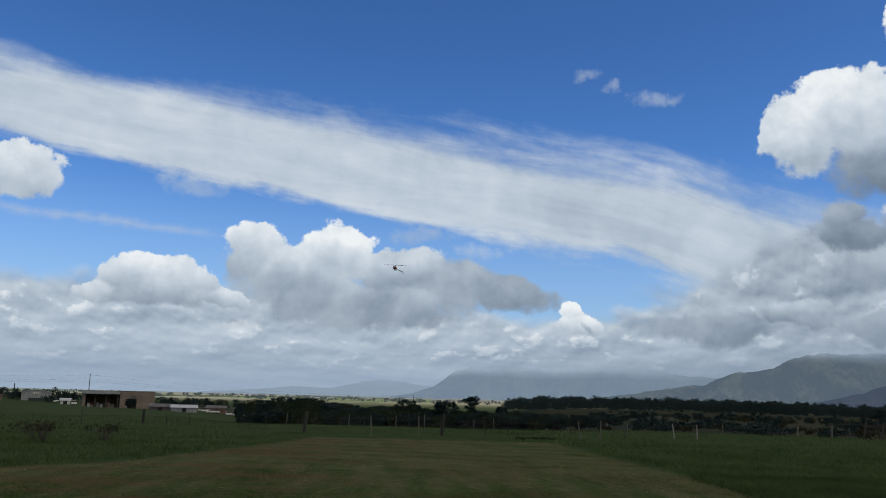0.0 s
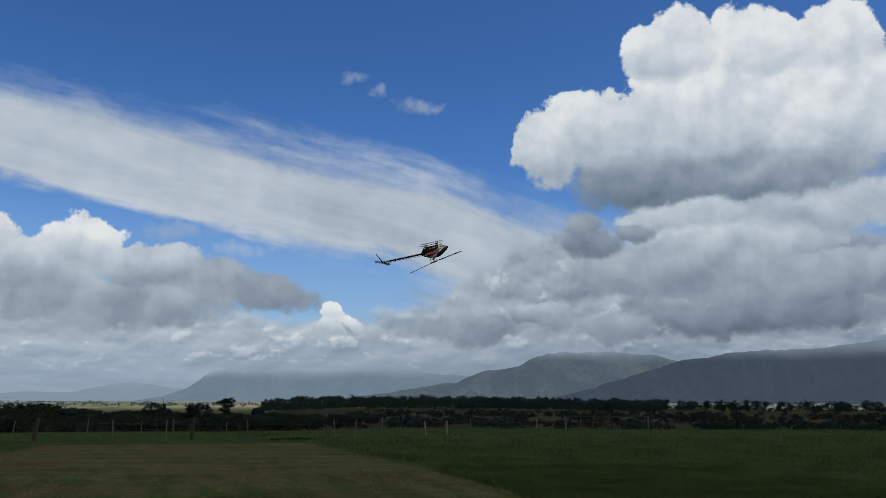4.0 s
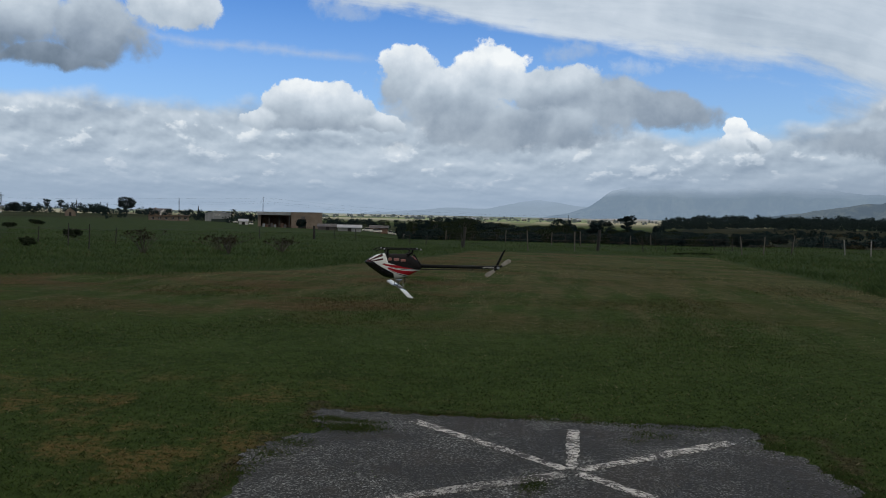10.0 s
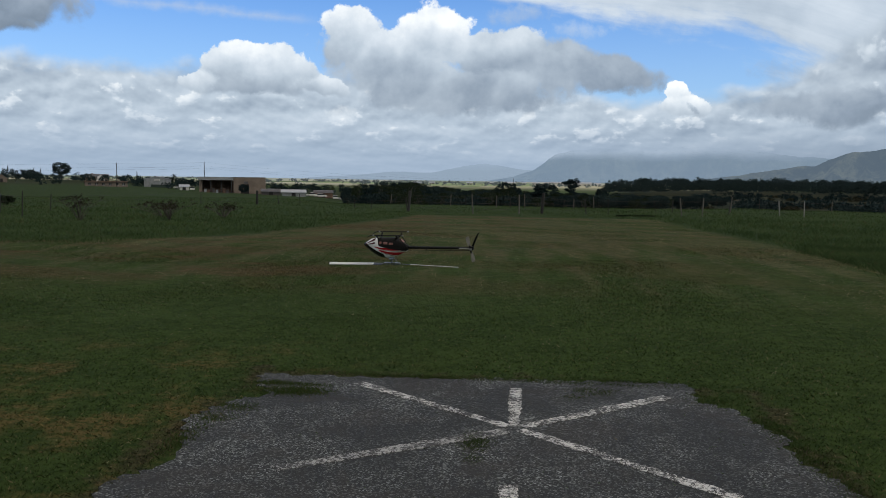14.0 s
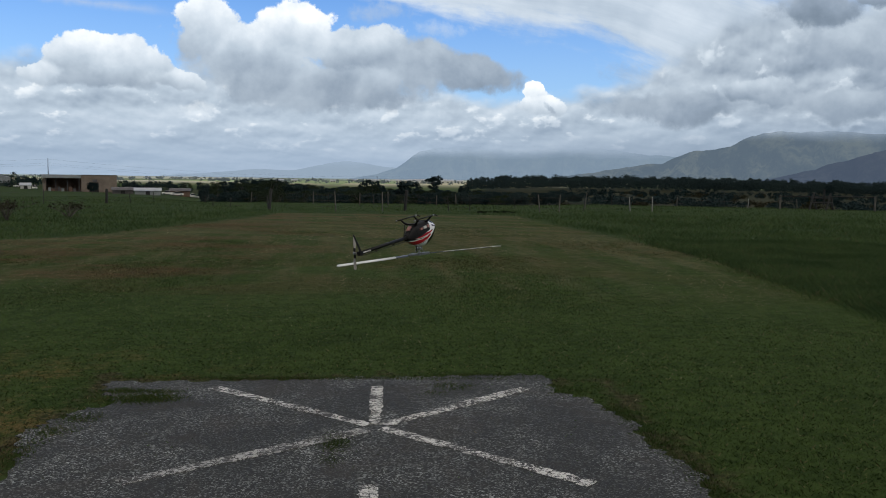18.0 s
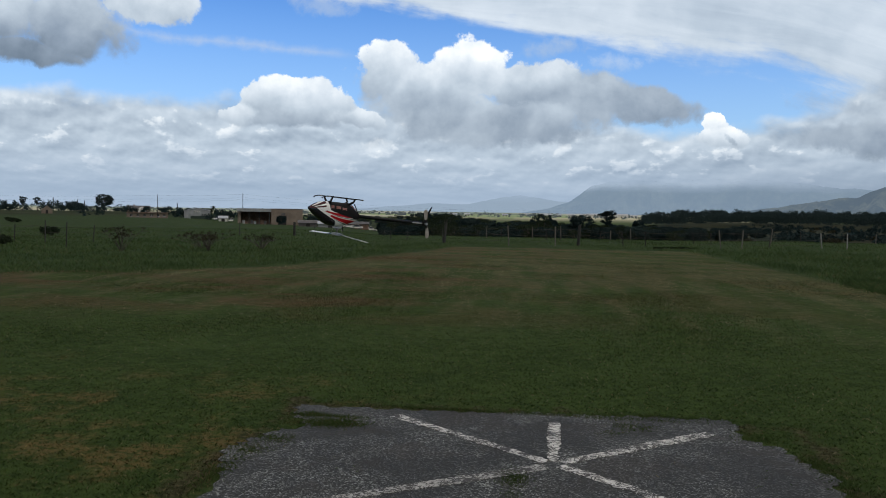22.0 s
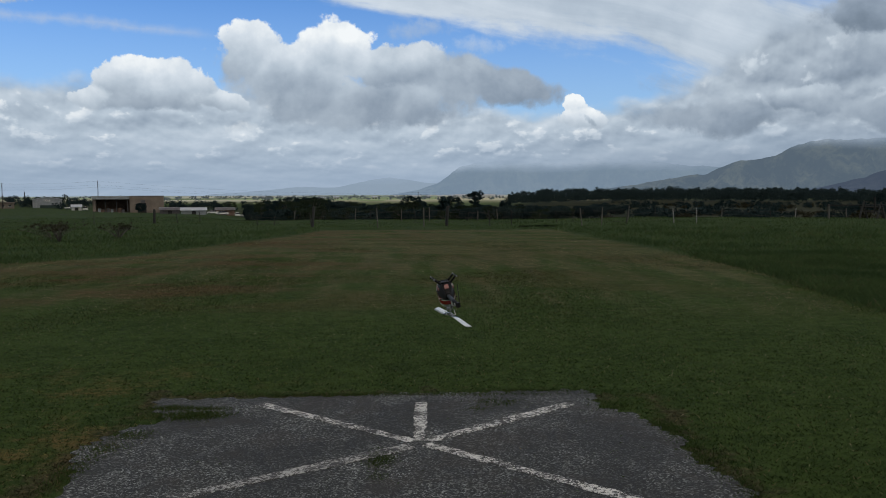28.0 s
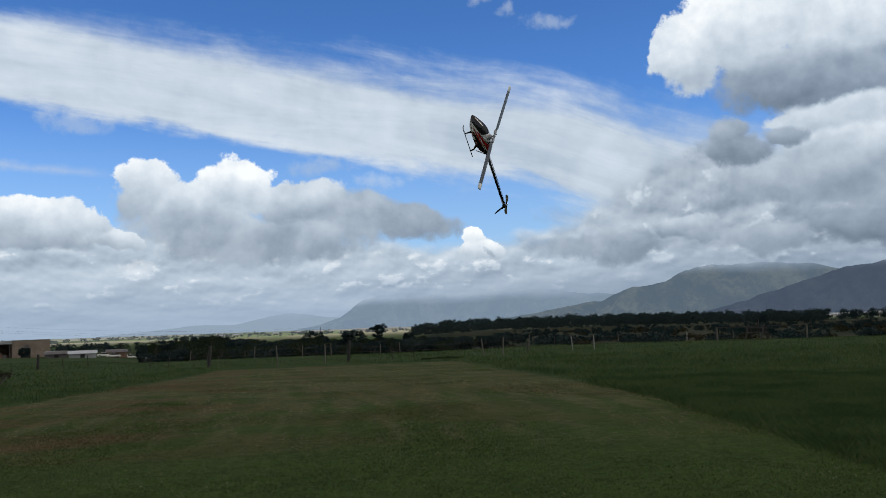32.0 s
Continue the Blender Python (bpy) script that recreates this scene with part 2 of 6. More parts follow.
lobe(41.5, 12.2, 8.0, 2.2, 0.72, 0.50)
lobe(36.1, 10.7, 8.4, 2.1, 0.78, 0.50)
lobe(32.4, 8.6, 9.4, 2.1, 0.56, 0.36)
lobe(41.0, 7.5, 9.0, 2.5, 0.54, 0.30)
lobe(37.5, 5.5, 10.6, 1.5, 0.36, 0.24)
# bright and dark scraps low down
lobe(9.4, 5.1, 2.1, 0.95, 0.96, 0.56)
lobe(9.2, 5.9, 1.3, 0.85, 1.00, 0.80)
lobe(9.9, 4.95, 0.55, 0.5, 0.44, 0.36)
lobe(18.0, 4.9, 4.9, 1.35, 0.48, 0.34)
lobe(28.1, 4.9, 3.8, 1.2, 0.46, 0.34)
lobe(23.0, 5.6, 2.6, 0.9, 0.62, 0.34)
soft = LIGHT.step(0.38, 0.80, 0.62, 0.20)
heap = ((DENS + soft * 0.18 - 0.08 + (grain - 0.5) * 0.55 + (0.92 - BULGE) * 0.42) / soft).step(0.0, 1.0)
sky = blend(wt, heap * 0.985, sky, cloud_tone(LIGHT + RELIEF * 0.30 + BULGE_LIGHT * 0.15 * LIGHT + (grain - 0.5) * 0.05))
# faint scraps high up
DENS, LIGHT = None, None
lobe(9.5, 21.6, 1.3, 0.7, 0.7, 0.6)
lobe(11.9, 20.7, 0.9, 0.6, 0.7, 0.6)
lobe(14.3, 20.1, 2.0, 0.7, 0.7, 0.6)
lobe(3.0, 9.7, 2.9, 0.9, 0.80, 0.66)
lobe(15.2, 7.1, 2.6, 0.9, 0.42, 0.36)
lobe(-13.9, 4.2, 1.6, 0.7, 1.0, 0.9)
lobe(-17.9, 13.4, 2.6, 0.9, 0.65, 0.6)
lobe(-2.0, 10.9, 2.4, 1.0, 0.62, 0.55)
sky = blend(wt, (DENS + (grain - 0.5) * 2.2 - 0.1).step(0.0, 1.2) * 0.42, sky, cloud_tone(LIGHT))
# below the horizon: dark land
sky = blend(wt, EL.step(-0.6, -1.6), sky, (0.05, 0.06, 0.04))
back = wt.nodes.new("ShaderNodeBackground")
wt.links.new(sky, back.inputs["Color"])
back.inputs["Strength"].default_value = 1.0
wt.links.new(back.outputs[0], wt.nodes.new("ShaderNodeOutputWorld").inputs["Surface"])

# the sun stands behind cloud: weak and wide
sun = new("sun", bpy.data.lights.new("sun", "SUN"))
sun.data.energy, sun.data.angle, sun.data.color = 0.75, radians(12), (1.0, 0.93, 0.83)
st, sh = radians(SUN_TURN), radians(SUN_HEIGHT)
sun.matrix_world = look((60 * math.sin(st) * math.cos(sh), 60 * math.cos(st) * math.cos(sh), 60 * math.sin(sh)), (0, 0, 0))

# ---------------------------------------------------------------- materials
def material(name, rough=0.6, metal=0.0):
    m = bpy.data.materials.new(name)
    m.use_nodes = True
    t = m.node_tree
    b = t.nodes["Principled BSDF"]
    b.inputs["Roughness"].default_value, b.inputs["Metallic"].default_value = rough, metal
    return m, t, b


def object_xyz(t):
    return t.nodes.new("ShaderNodeTexCoord").outputs["Object"]


def bump(t, b, height, strength=0.3, distance=0.02):
    n = t.nodes.new("ShaderNodeBump")
    n.inputs["Strength"].default_value, n.inputs["Distance"].default_value = strength, distance
    t.links.new(height.sock, n.inputs["Height"])
    t.links.new(n.outputs[0], b.inputs["Normal"])


def mottled(name, dark, light, scale=3.0, rough=0.7, metal=0.0, relief=0.2, fine=12.0, distance=0.01, vary=0.0):
    """A surface whose colour wanders between two tones at a coarse and a fine scale."""
    m, t, b = material(name, rough, metal)
    xyz = object_xyz(t)
    a = fractal(t, xyz, scale, 4.0)
    c = fractal(t, xyz, scale * fine, 5.0, 0.6)
    f = (a * 0.6 + c * 0.4).step(0.35, 0.65)
    if vary:
        info = Ex(t, t.nodes.new("ShaderNodeObjectInfo").outputs["Random"])
        f = f * (1 - vary) + info * vary
    t.links.new(blend(t, f, dark, light), b.inputs["Base Color"])
    if relief:
        bump(t, b, c, relief, distance)
    return m


def leafy(name, dark, light):
    """Foliage: tone differs from clump to clump."""
    m, t, b = material(name, 0.75)
    isle = Ex(t, t.nodes.new("ShaderNodeNewGeometry").outputs["Random Per Island"])
    thing = Ex(t, t.nodes.new("ShaderNodeObjectInfo").outputs["Random"])
    n = fractal(t, object_xyz(t), 0.7, 3.0)
    f = (isle * 0.30 + thing * 0.35 + n * 0.55).step(0.25, 0.90)
    t.links.new(blend(t, f, dark, light), b.inputs["Base Color"])
    b.inputs["Specular IOR Level"].default_value = 0.02
    return m


def turf_colour(t, pos):
    """Mown turf: lush close by, drier further along the strip, with mower rows, brown patches and tufts."""
    x, y, z = split(t, pos)
    big = fractal(t, pos, 0.16, 5.0, 0.6)
    mid = fractal(t, pos, 0.9, 6.0, 0.65)
    tuft = fractal(t, pos, 4.5, 5.0, 0.7)
    small = fractal(t, pos, 16.0, 5.0, 0.7)
    tiny = fractal(t, pos, 60.0, 3.0, 0.7)
    grainy = (mid * 0.22 + tuft * 0.36 + small * 0.42).step(0.43, 0.58)
    lush = blend(t, grainy, (0.030, 0.050, 0.014), (0.051, 0.078, 0.022))
    rows = fractal(t, combine(t, x * 1.1 + y * 0.19, y * 0.08, 0.0), 1.0, 5.0, 0.62)
    swath = fractal(t, combine(t, x * 0.14 + y * 0.10, y * 0.55 - x * 0.06, 9.0), 1.0, 4.0, 0.6)
    stripe = ((x - y * 0.035 + (mid - 0.5) * 0.5 + (big - 0.5) * 1.2) * 6.6).op("SINE") * 0.5
    cross = ((y + x * 0.22 + (mid - 0.5) * 0.9 + (big - 0.5) * 2.0) * 3.1).op("SINE") * 0.5
    dry = blend(t, grainy, (0.050, 0.058, 0.023), (0.100, 0.105, 0.048))
    col = blend(t, (y.step(7, 25) * 0.68 + (rows - 0.5) * 2.6 * y.step(8, 16) + stripe * y.step(7, 15) * y.step(26, 19, 0.3, 1.0) * 0.45 + cross * y.step(19, 25) * 0.55 + (swath - 0.5) * 0.9 + (big - 0.5) * 0.6 + (tuft - 0.5) * 0.6).step(0.10, 0.84), lush, dry)
    brown = (fractal(t, combine(t, x * 0.25, y * 0.6, 2.0), 1.0, 6.0, 0.65)).step(0.43, 0.60)
    col = blend(t, brown * y.step(9.5, 14) * (x.step(1.0, -4.5) * 0.6 + 0.4) * (grainy * 0.5 + 0.40), col, (0.090, 0.057, 0.031))
    straw = fractal(t, combine(t, x * 0.9, y * 0.9, 5.0), 1.0, 6.0, 0.7)
    col = blend(t, straw.step(0.50, 0.62) * x.step(-0.5, -2.4) * y.step(9, 6) * (small.step(0.40, 0.56) * 0.75 + 0.1), col, (0.135, 0.098, 0.040))
    clip = (fractal(t, combine(t, x * 2.2 + y * 0.4, y * 0.9, 3.0), 1.0, 6.0, 0.75)).step(0.60, 0.72)
    col = blend(t, clip * y.step(6, 14) * 0.55, col, (0.125, 0.100, 0.044))
    # bare soil trodden round the pad
    rim = ((x + 0.32).absolute() - 1.98).maxi(y - 6.66)
    soil = (0.26 - rim.absolute() + (tuft - 0.5) * 1.3 + (mid - 0.5) * 0.9).step(0.05, 0.35)
    col = blend(t, soil * 0.75, col, blend(t, small.step(0.4, 0.6), (0.030, 0.026, 0.016), (0.085, 0.066, 0.040)))
    return blend(t, tiny.step(0.62, 0.72) * 0.35, col, (0.13, 0.12, 0.05))


def ground_material():
    m, t, b = material("turf_and_fields", 0.95)
    b.inputs["Specular IOR Level"].default_value = 0.03
    pos = t.nodes.new("ShaderNodeNewGeometry").outputs["Position"]
    x, y, z = split(t, pos)
    r = (x * x + y * y).op("SQRT")
    az = x.op("ARCTAN2", y) * (180 / math.pi)
    big = fractal(t, pos, 0.16, 5.0, 0.6)
    mid = fractal(t, pos, 0.9, 5.0, 0.6)
    small = fractal(t, pos, 9.0, 6.0, 0.65)
    tiny = fractal(t, pos, 45.0, 4.0, 0.7)
    mown = turf_colour(t, pos)
    # rough pasture outside the strip
    rough = blend(t, (mid * 0.5 + small * 0.5).step(0.35, 0.68), (0.027, 0.045, 0.016), (0.052, 0.076, 0.027))
    wob = (mid - 0.5) * 0.9
    right_edge = y.step(4, 17, 5.4, 6.5) + y.step(17, 34, 0.0, -1.6)
    left_edge = x * 0 - 8.0 + y.step(22, 35, 0.0, 2.4) + y.step(22, 17, 0.0, -6.0) + y.step(17, 6, 0.0, -40.0)
    inside = (right_edge - x + wob).step(-0.25, 0.25) * (x - left_edge + wob).step(-0.3, 0.3) * (36.3 - y + wob).step(-0.4, 0.4)
    near = blend(t, inside, rough, mown)
    # heath and bush beyond the crest, then the plain with its fields, sunlight put into their pale colours
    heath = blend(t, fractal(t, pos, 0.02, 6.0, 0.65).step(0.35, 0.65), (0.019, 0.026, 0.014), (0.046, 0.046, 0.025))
    cells = t.nodes.new("ShaderNodeTexVoronoi")
    cells.inputs["Scale"].default_value = 1.0
    t.links.new(combine(t, x * 0.0035, y * 0.0012, 0.0), cells.inputs["Vector"])
    pick = split(t, cells.outputs["Color"])[0]
    crop = t.nodes.new("ShaderNodeValToRGB")
    crop.color_ramp.interpolation = "CONSTANT"
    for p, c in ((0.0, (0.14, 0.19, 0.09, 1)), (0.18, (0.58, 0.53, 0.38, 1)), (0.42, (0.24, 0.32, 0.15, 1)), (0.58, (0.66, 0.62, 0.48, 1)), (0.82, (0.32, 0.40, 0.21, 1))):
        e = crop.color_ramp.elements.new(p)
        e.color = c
    t.links.new(pick.sock, crop.inputs[0])
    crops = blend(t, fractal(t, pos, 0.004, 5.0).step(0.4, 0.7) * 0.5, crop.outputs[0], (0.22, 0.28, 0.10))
    # distance haze put into the colour: fields turn pale blue-grey further out
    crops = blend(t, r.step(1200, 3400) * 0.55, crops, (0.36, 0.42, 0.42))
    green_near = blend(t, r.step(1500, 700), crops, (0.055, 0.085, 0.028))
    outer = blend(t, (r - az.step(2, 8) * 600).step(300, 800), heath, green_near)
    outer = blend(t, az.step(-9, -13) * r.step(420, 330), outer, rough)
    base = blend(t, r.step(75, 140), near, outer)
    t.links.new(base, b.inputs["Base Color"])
    h = small * 0.6 + tiny * 0.4
    bump(t, b, h, 0.7, 0.06)
    return m


GROUND = ground_material()

# ---------------------------------------------------------------- building helpers
def bm_object(name, bm, mat, smooth=False):
    me = bpy.data.meshes.new(name)
    bm.to_mesh(me)
    bm.free()
    for p in me.polygons:
        p.use_smooth = smooth
    for m in (mat if isinstance(mat, (list, tuple)) else [mat]):
        me.materials.append(m)
    return new(name, me)


def part(name, bm, mat, parent, label="", smooth=False):
    ob = bm_object(name, bm, mat, smooth)
    ob.parent = parent
    if label:
        ob["label"] = label
    return ob


def raw_object(name, verts, faces, mat, smooth=False):
    me = bpy.data.meshes.new(name)
    me.from_pydata([tuple(map(float, v)) for v in verts], [], [tuple(map(int, f)) for f in faces])
    me.update()
    if smooth:
        for p in me.polygons:
            p.use_smooth = True
    for m in (mat if isinstance(mat, (list, tuple)) else [mat]):
        me.materials.append(m)
    return new(name, me)


def empty(name, x=0.0, y=0.0, z=0.0, turn=0.0):
    ob = new(name)
    ob.matrix_world = pose(x, y, z, 0, 0, turn)
    return ob


def box(bm, x0, x1, y0, y1, z0, z1, m=None):
    vs = [bm.verts.new((x, y, z)) for z in (z0, z1) for y in (y0, y1) for x in (x0, x1)]
    if m is not None:
        for v in vs:
            v.co = m @ v.co
    for f in ((0, 2, 3, 1), (4, 5, 7, 6), (0, 1, 5, 4), (2, 6, 7, 3), (0, 4, 6, 2), (1, 3, 7, 5)):
        bm.faces.new([vs[i] for i in f])
    return vs


def tube(bm, a, b, ra, rb=None, n=10, caps=True):
    rb = ra if rb is None else rb
    a, b = Vector(a), Vector(b)
    d = (b - a).normalized()
    u = d.cross(Vector((0, 0, 1)) if abs(d.z) < 0.9 else Vector((1, 0, 0))).normalized()
    v = d.cross(u)
    ring = [[bm.verts.new(c + (u * math.cos(2 * math.pi * i / n) + v * math.sin(2 * math.pi * i / n)) * r) for i in range(n)] for c, r in ((a, ra), (b, rb))]
    for i in range(n):
        bm.faces.new((ring[0][i], ring[0][(i + 1) % n], ring[1][(i + 1) % n], ring[1][i]))
    if caps:
        bm.faces.new(ring[0][::-1])
        bm.faces.new(ring[1])


def bevel(bm, w, seg=2):
    bmesh.ops.bevel(bm, geom=bm.edges[:], offset=w, segments=seg, affect="EDGES", profile=0.7)


def spot(az, r, z=0.0):
    """A place by its bearing (degrees to the right of straight ahead) and distance."""
    return (r * math.sin(radians(az)), r * math.cos(radians(az)), z)


# ---------------------------------------------------------------- the ground, one sheet to the horizon
PROFILES = {
    -180: ((0, 0), (200, 0), (600, -3), (1500, -9), (4900, -14)),
    -60: ((0, 0), (130, 0), (200, -2.0), (450, -2.4), (800, -6), (1500, -9), (4900, -14)),
    -30: ((0, 0), (112, 0), (165, -2.5), (300, -4.0), (450, -2.3), (800, -6), (1500, -9), (4900, -14)),
    -18: ((0, 0), (62, 0), (100, -2.5), (300, -5.2), (450, -6), (800, -8), (1500, -10), (4900, -14)),
    -9: ((0, 0), (51, 0), (78, -2.2), (150, -7), (250, -9), (800, -10), (1500, -10.5), (4900, -14)),
    4: ((0, 0), (50, 0), (78, -2.2), (150, -6), (250, -8.5), (800, -9.5), (1500, -10.5), (4900, -14)),
    13: ((0, 0), (55, 0), (85, -1.8), (150, -2.9), (400, -5.3), (700, -7.0), (1500, -11), (4900, -14)),
    50: ((0, 0), (62, 0), (92, -1.8), (150, -2.9), (400, -5.6), (700, -7.6), (1500, -11), (4900, -14)),
    180: ((0, 0), (200, 0), (600, -3), (1500, -9), (4900, -14)),
}
BEARINGS = sorted(PROFILES)


def profile_height(key, r):
    p = PROFILES[key]
    return float(np.interp(r, [a for a, _ in p], [b for _, b in p]))


def ground_height(x, y):
    r, az = math.hypot(x, y), math.degrees(math.atan2(x, y))
    for a, b in zip(BEARINGS, BEARINGS[1:]):
        if a <= az <= b:
            w = (az - a) / (b - a)
            w = w * w * (3 - 2 * w)
            h = profile_height(a, r) * (1 - w) + profile_height(b, r) * w
            break
    swell = noise.noise((x * 0.012, y * 0.012, 0.3)) * min(1.0, max(0.0, (r - 90) / 400)) * 1.2
    ripple = noise.noise((x * 0.35, y * 0.35, 1.0)) * 0.03 * min(1.0, max(0.0, (r - 8.5) / 6))
    return h + swell + ripple


def build_ground():
    azs = [-180 + 6 * i for i in range(20)] + [-60 + 1.0 * i for i in range(121)] + [66 + 6 * i for i in range(19)]
    rs = [0.6]
    while rs[-1] < 4850:
        rs.append(rs[-1] + max(0.5, rs[-1] * 0.055))
    verts = [(0, 0, 0)]
    for r in rs:
        for a in azs:
            x, y, _ = spot(a, r)
            verts.append((x, y, ground_height(x, y)))
    n = len(azs)
    faces = [(0, 1 + (j + 1) % n, 1 + j) for j in range(n)]
    for i in range(len(rs) - 1):
        for j in range(n):
            a, b = 1 + i * n + j, 1 + i * n + (j + 1) % n
            faces.append((a, b, b + n, a + n))
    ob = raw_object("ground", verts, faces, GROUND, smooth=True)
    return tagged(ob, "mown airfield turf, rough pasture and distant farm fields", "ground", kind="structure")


build_ground()

# ---------------------------------------------------------------- the landing pad
def pad_material():
    m, t, b = material("worn_asphalt", 0.85)
    xyz = object_xyz(t)
    stones = t.nodes.new("ShaderNodeTexVoronoi")
    stones.inputs["Scale"].default_value = 110.0
    t.links.new(xyz, stones.inputs["Vector"])
    pick = split(t, stones.outputs["Color"])[0]
    worn = fractal(t, xyz, 1.4, 6.0, 0.62)
    dirt = fractal(t, xyz, 1.5, 7.0, 0.66, 0.6)
    bright = worn.step(0.38, 0.64)
    chips = blend(t, (pick ** 5.0) * (bright * 0.75 + 0.25), (0.0150, 0.0155, 0.0145), (0.37, 0.385, 0.36))
    col = blend(t, dirt.step(0.50, 0.62) * 0.58, chips, (0.030, 0.025, 0.020))
    t.links.new(col, b.inputs["Base Color"])
    bump(t, b, pick * 0.7 + worn * 0.3, 0.8, 0.012)
    return m


def paint_material(name, wear, white):
    m, t, b = material(name, 0.75)
    xyz = object_xyz(t)
    chips = fractal(t, xyz, 30.0, 7.0, 0.75, 1.2)
    long = fractal(t, xyz, 5.0, 3.0)
    f = (chips * 0.75 + long * 0.25).step(0.492 + wear, 0.525 + wear)
    t.links.new(blend(t, f, (0.045, 0.043, 0.038), (white, white * 0.98, white * 0.92)), b.inputs["Base Color"])
    bump(t, b, f, 0.4, 0.003)
    return m


def ragged(points, step, wander, seed):
    """Walk round a closed outline in short steps, each pushed in or out a little."""
    rng = random.Random(seed)
    out = []
    for (x0, y0), (x1, y1) in zip(points, points[1:] + points[:1]):
        n = max(1, int(math.hypot(x1 - x0, y1 - y0) / step))
        nx, ny = y1 - y0, x0 - x1
        k = math.hypot(nx, ny)
        for i in range(n):
            w = i / n
            d = rng.uniform(-wander, wander) + noise.noise((x0 + (x1 - x0) * w, (y0 + (y1 - y0) * w) * 1.7, seed)) * wander * 2
            out.append((x0 + (x1 - x0) * w + nx / k * d, y0 + (y1 - y0) * w + ny / k * d))
    return out


def slab(outline, z0, z1):
    bm = bmesh.new()
    top = [bm.verts.new((x, y, z1)) for x, y in outline]
    low = [bm.verts.new((x, y, z0)) for x, y in outline]
    bm.faces.new(top)
    for i in range(len(top)):
        j = (i + 1) % len(top)
        bm.faces.new((low[i], low[j], top[j], top[i]))
    bmesh.ops.recalc_face_normals(bm, faces=bm.faces[:])
    bmesh.ops.triangulate(bm, faces=[f for f in bm.faces if len(f.verts) > 4])
    return bm


PAD_EDGE = [(-2.29, 6.56), (-1.74, 6.58), (-0.73, 6.64), (0.3, 6.75), (1.18, 6.82), (1.18, 6.31), (1.40, 6.12), (1.45, 5.80), (1.60, 5.45), (1.57, 5.03), (1.66, 4.67), (1.64, 4.30),
            (1.72, 3.4), (1.75, 2.2), (-2.6, 2.2), (-2.35, 3.6), (-2.15, 4.39), (-2.24, 4.89), (-2.35, 5.18), (-2.31, 5.49), (-2.23, 5.75), (-2.08, 5.89), (-2.14, 6.12), (-2.26, 6.35)]


def build_pad():
    asphalt, white, faded = pad_material(), paint_material("worn_white_paint", 0.0, 0.62), paint_material("faded_grey_paint", 0.002, 0.40)
    pad = bm_object("landing_pad", slab(ragged(PAD_EDGE, 0.04, 0.045, 4), -0.05, 0.007), asphalt)
    tagged(pad, "cracked grey asphalt landing pad with grass creeping over its edges", "landing pad", kind="structure")
    # painted star of worn white lines
    for i, (a, b) in enumerate((((-1.44, 6.38), (-0.20, 5.40)), ((-0.12, 5.34), (1.04, 4.34)), ((-1.48, 4.38), (-0.22, 5.30)), ((-0.10, 5.42), (0.97, 6.37)),
                                ((-0.19, 6.43), (-0.17, 5.42)), ((-0.16, 4.32), (-0.14, 3.30)))):
        ax, ay, bx, by = *a, *b
        k = math.hypot(bx - ax, by - ay)
        nx, ny = (by - ay) / k * 0.046, (ax - bx) / k * 0.046
        ob = bm_object("painted_line", slab(ragged([(ax - nx, ay - ny), (ax + nx, ay + ny), (bx + nx, by + ny), (bx - nx, by - ny)], 0.03, 0.010, 20 + i), 0.002, 0.0105), faded if i == 2 else white)
        ob.parent = pad


# ---------------------------------------------------------------- fences
WEATHERED = mottled("weathered_wood", (0.018, 0.018, 0.017), (0.050, 0.049, 0.045), 6.0, 0.9, relief=0.4, vary=0.5)
PALE_WOOD = mottled("pale_post", (0.065, 0.06, 0.05), (0.16, 0.15, 0.13), 6.0, 0.9, relief=0.3, vary=0.4)
WHITE_POST = mottled("whitewashed_post", (0.17, 0.165, 0.155), (0.31, 0.30, 0.285), 5.0, 0.85, relief=0.2)
WIRE = mottled("rusty_wire", (0.05, 0.045, 0.04), (0.10, 0.09, 0.085), 9.0, 0.6, metal=0.6, relief=0)


def post_mesh(name, radius, height, mat):
    bm = bmesh.new()
    tube(bm, (0, 0, -0.2), (0, 0, height * 0.96), radius, radius * 0.92, 8, False)
    tube(bm, (0, 0, height * 0.96), (0.004, 0, height), radius * 0.92, radius * 0.6, 8)
    me = bpy.data.meshes.new(name)
    bm.to_mesh(me)
    bm.free()
    me.materials.append(mat)
    return me


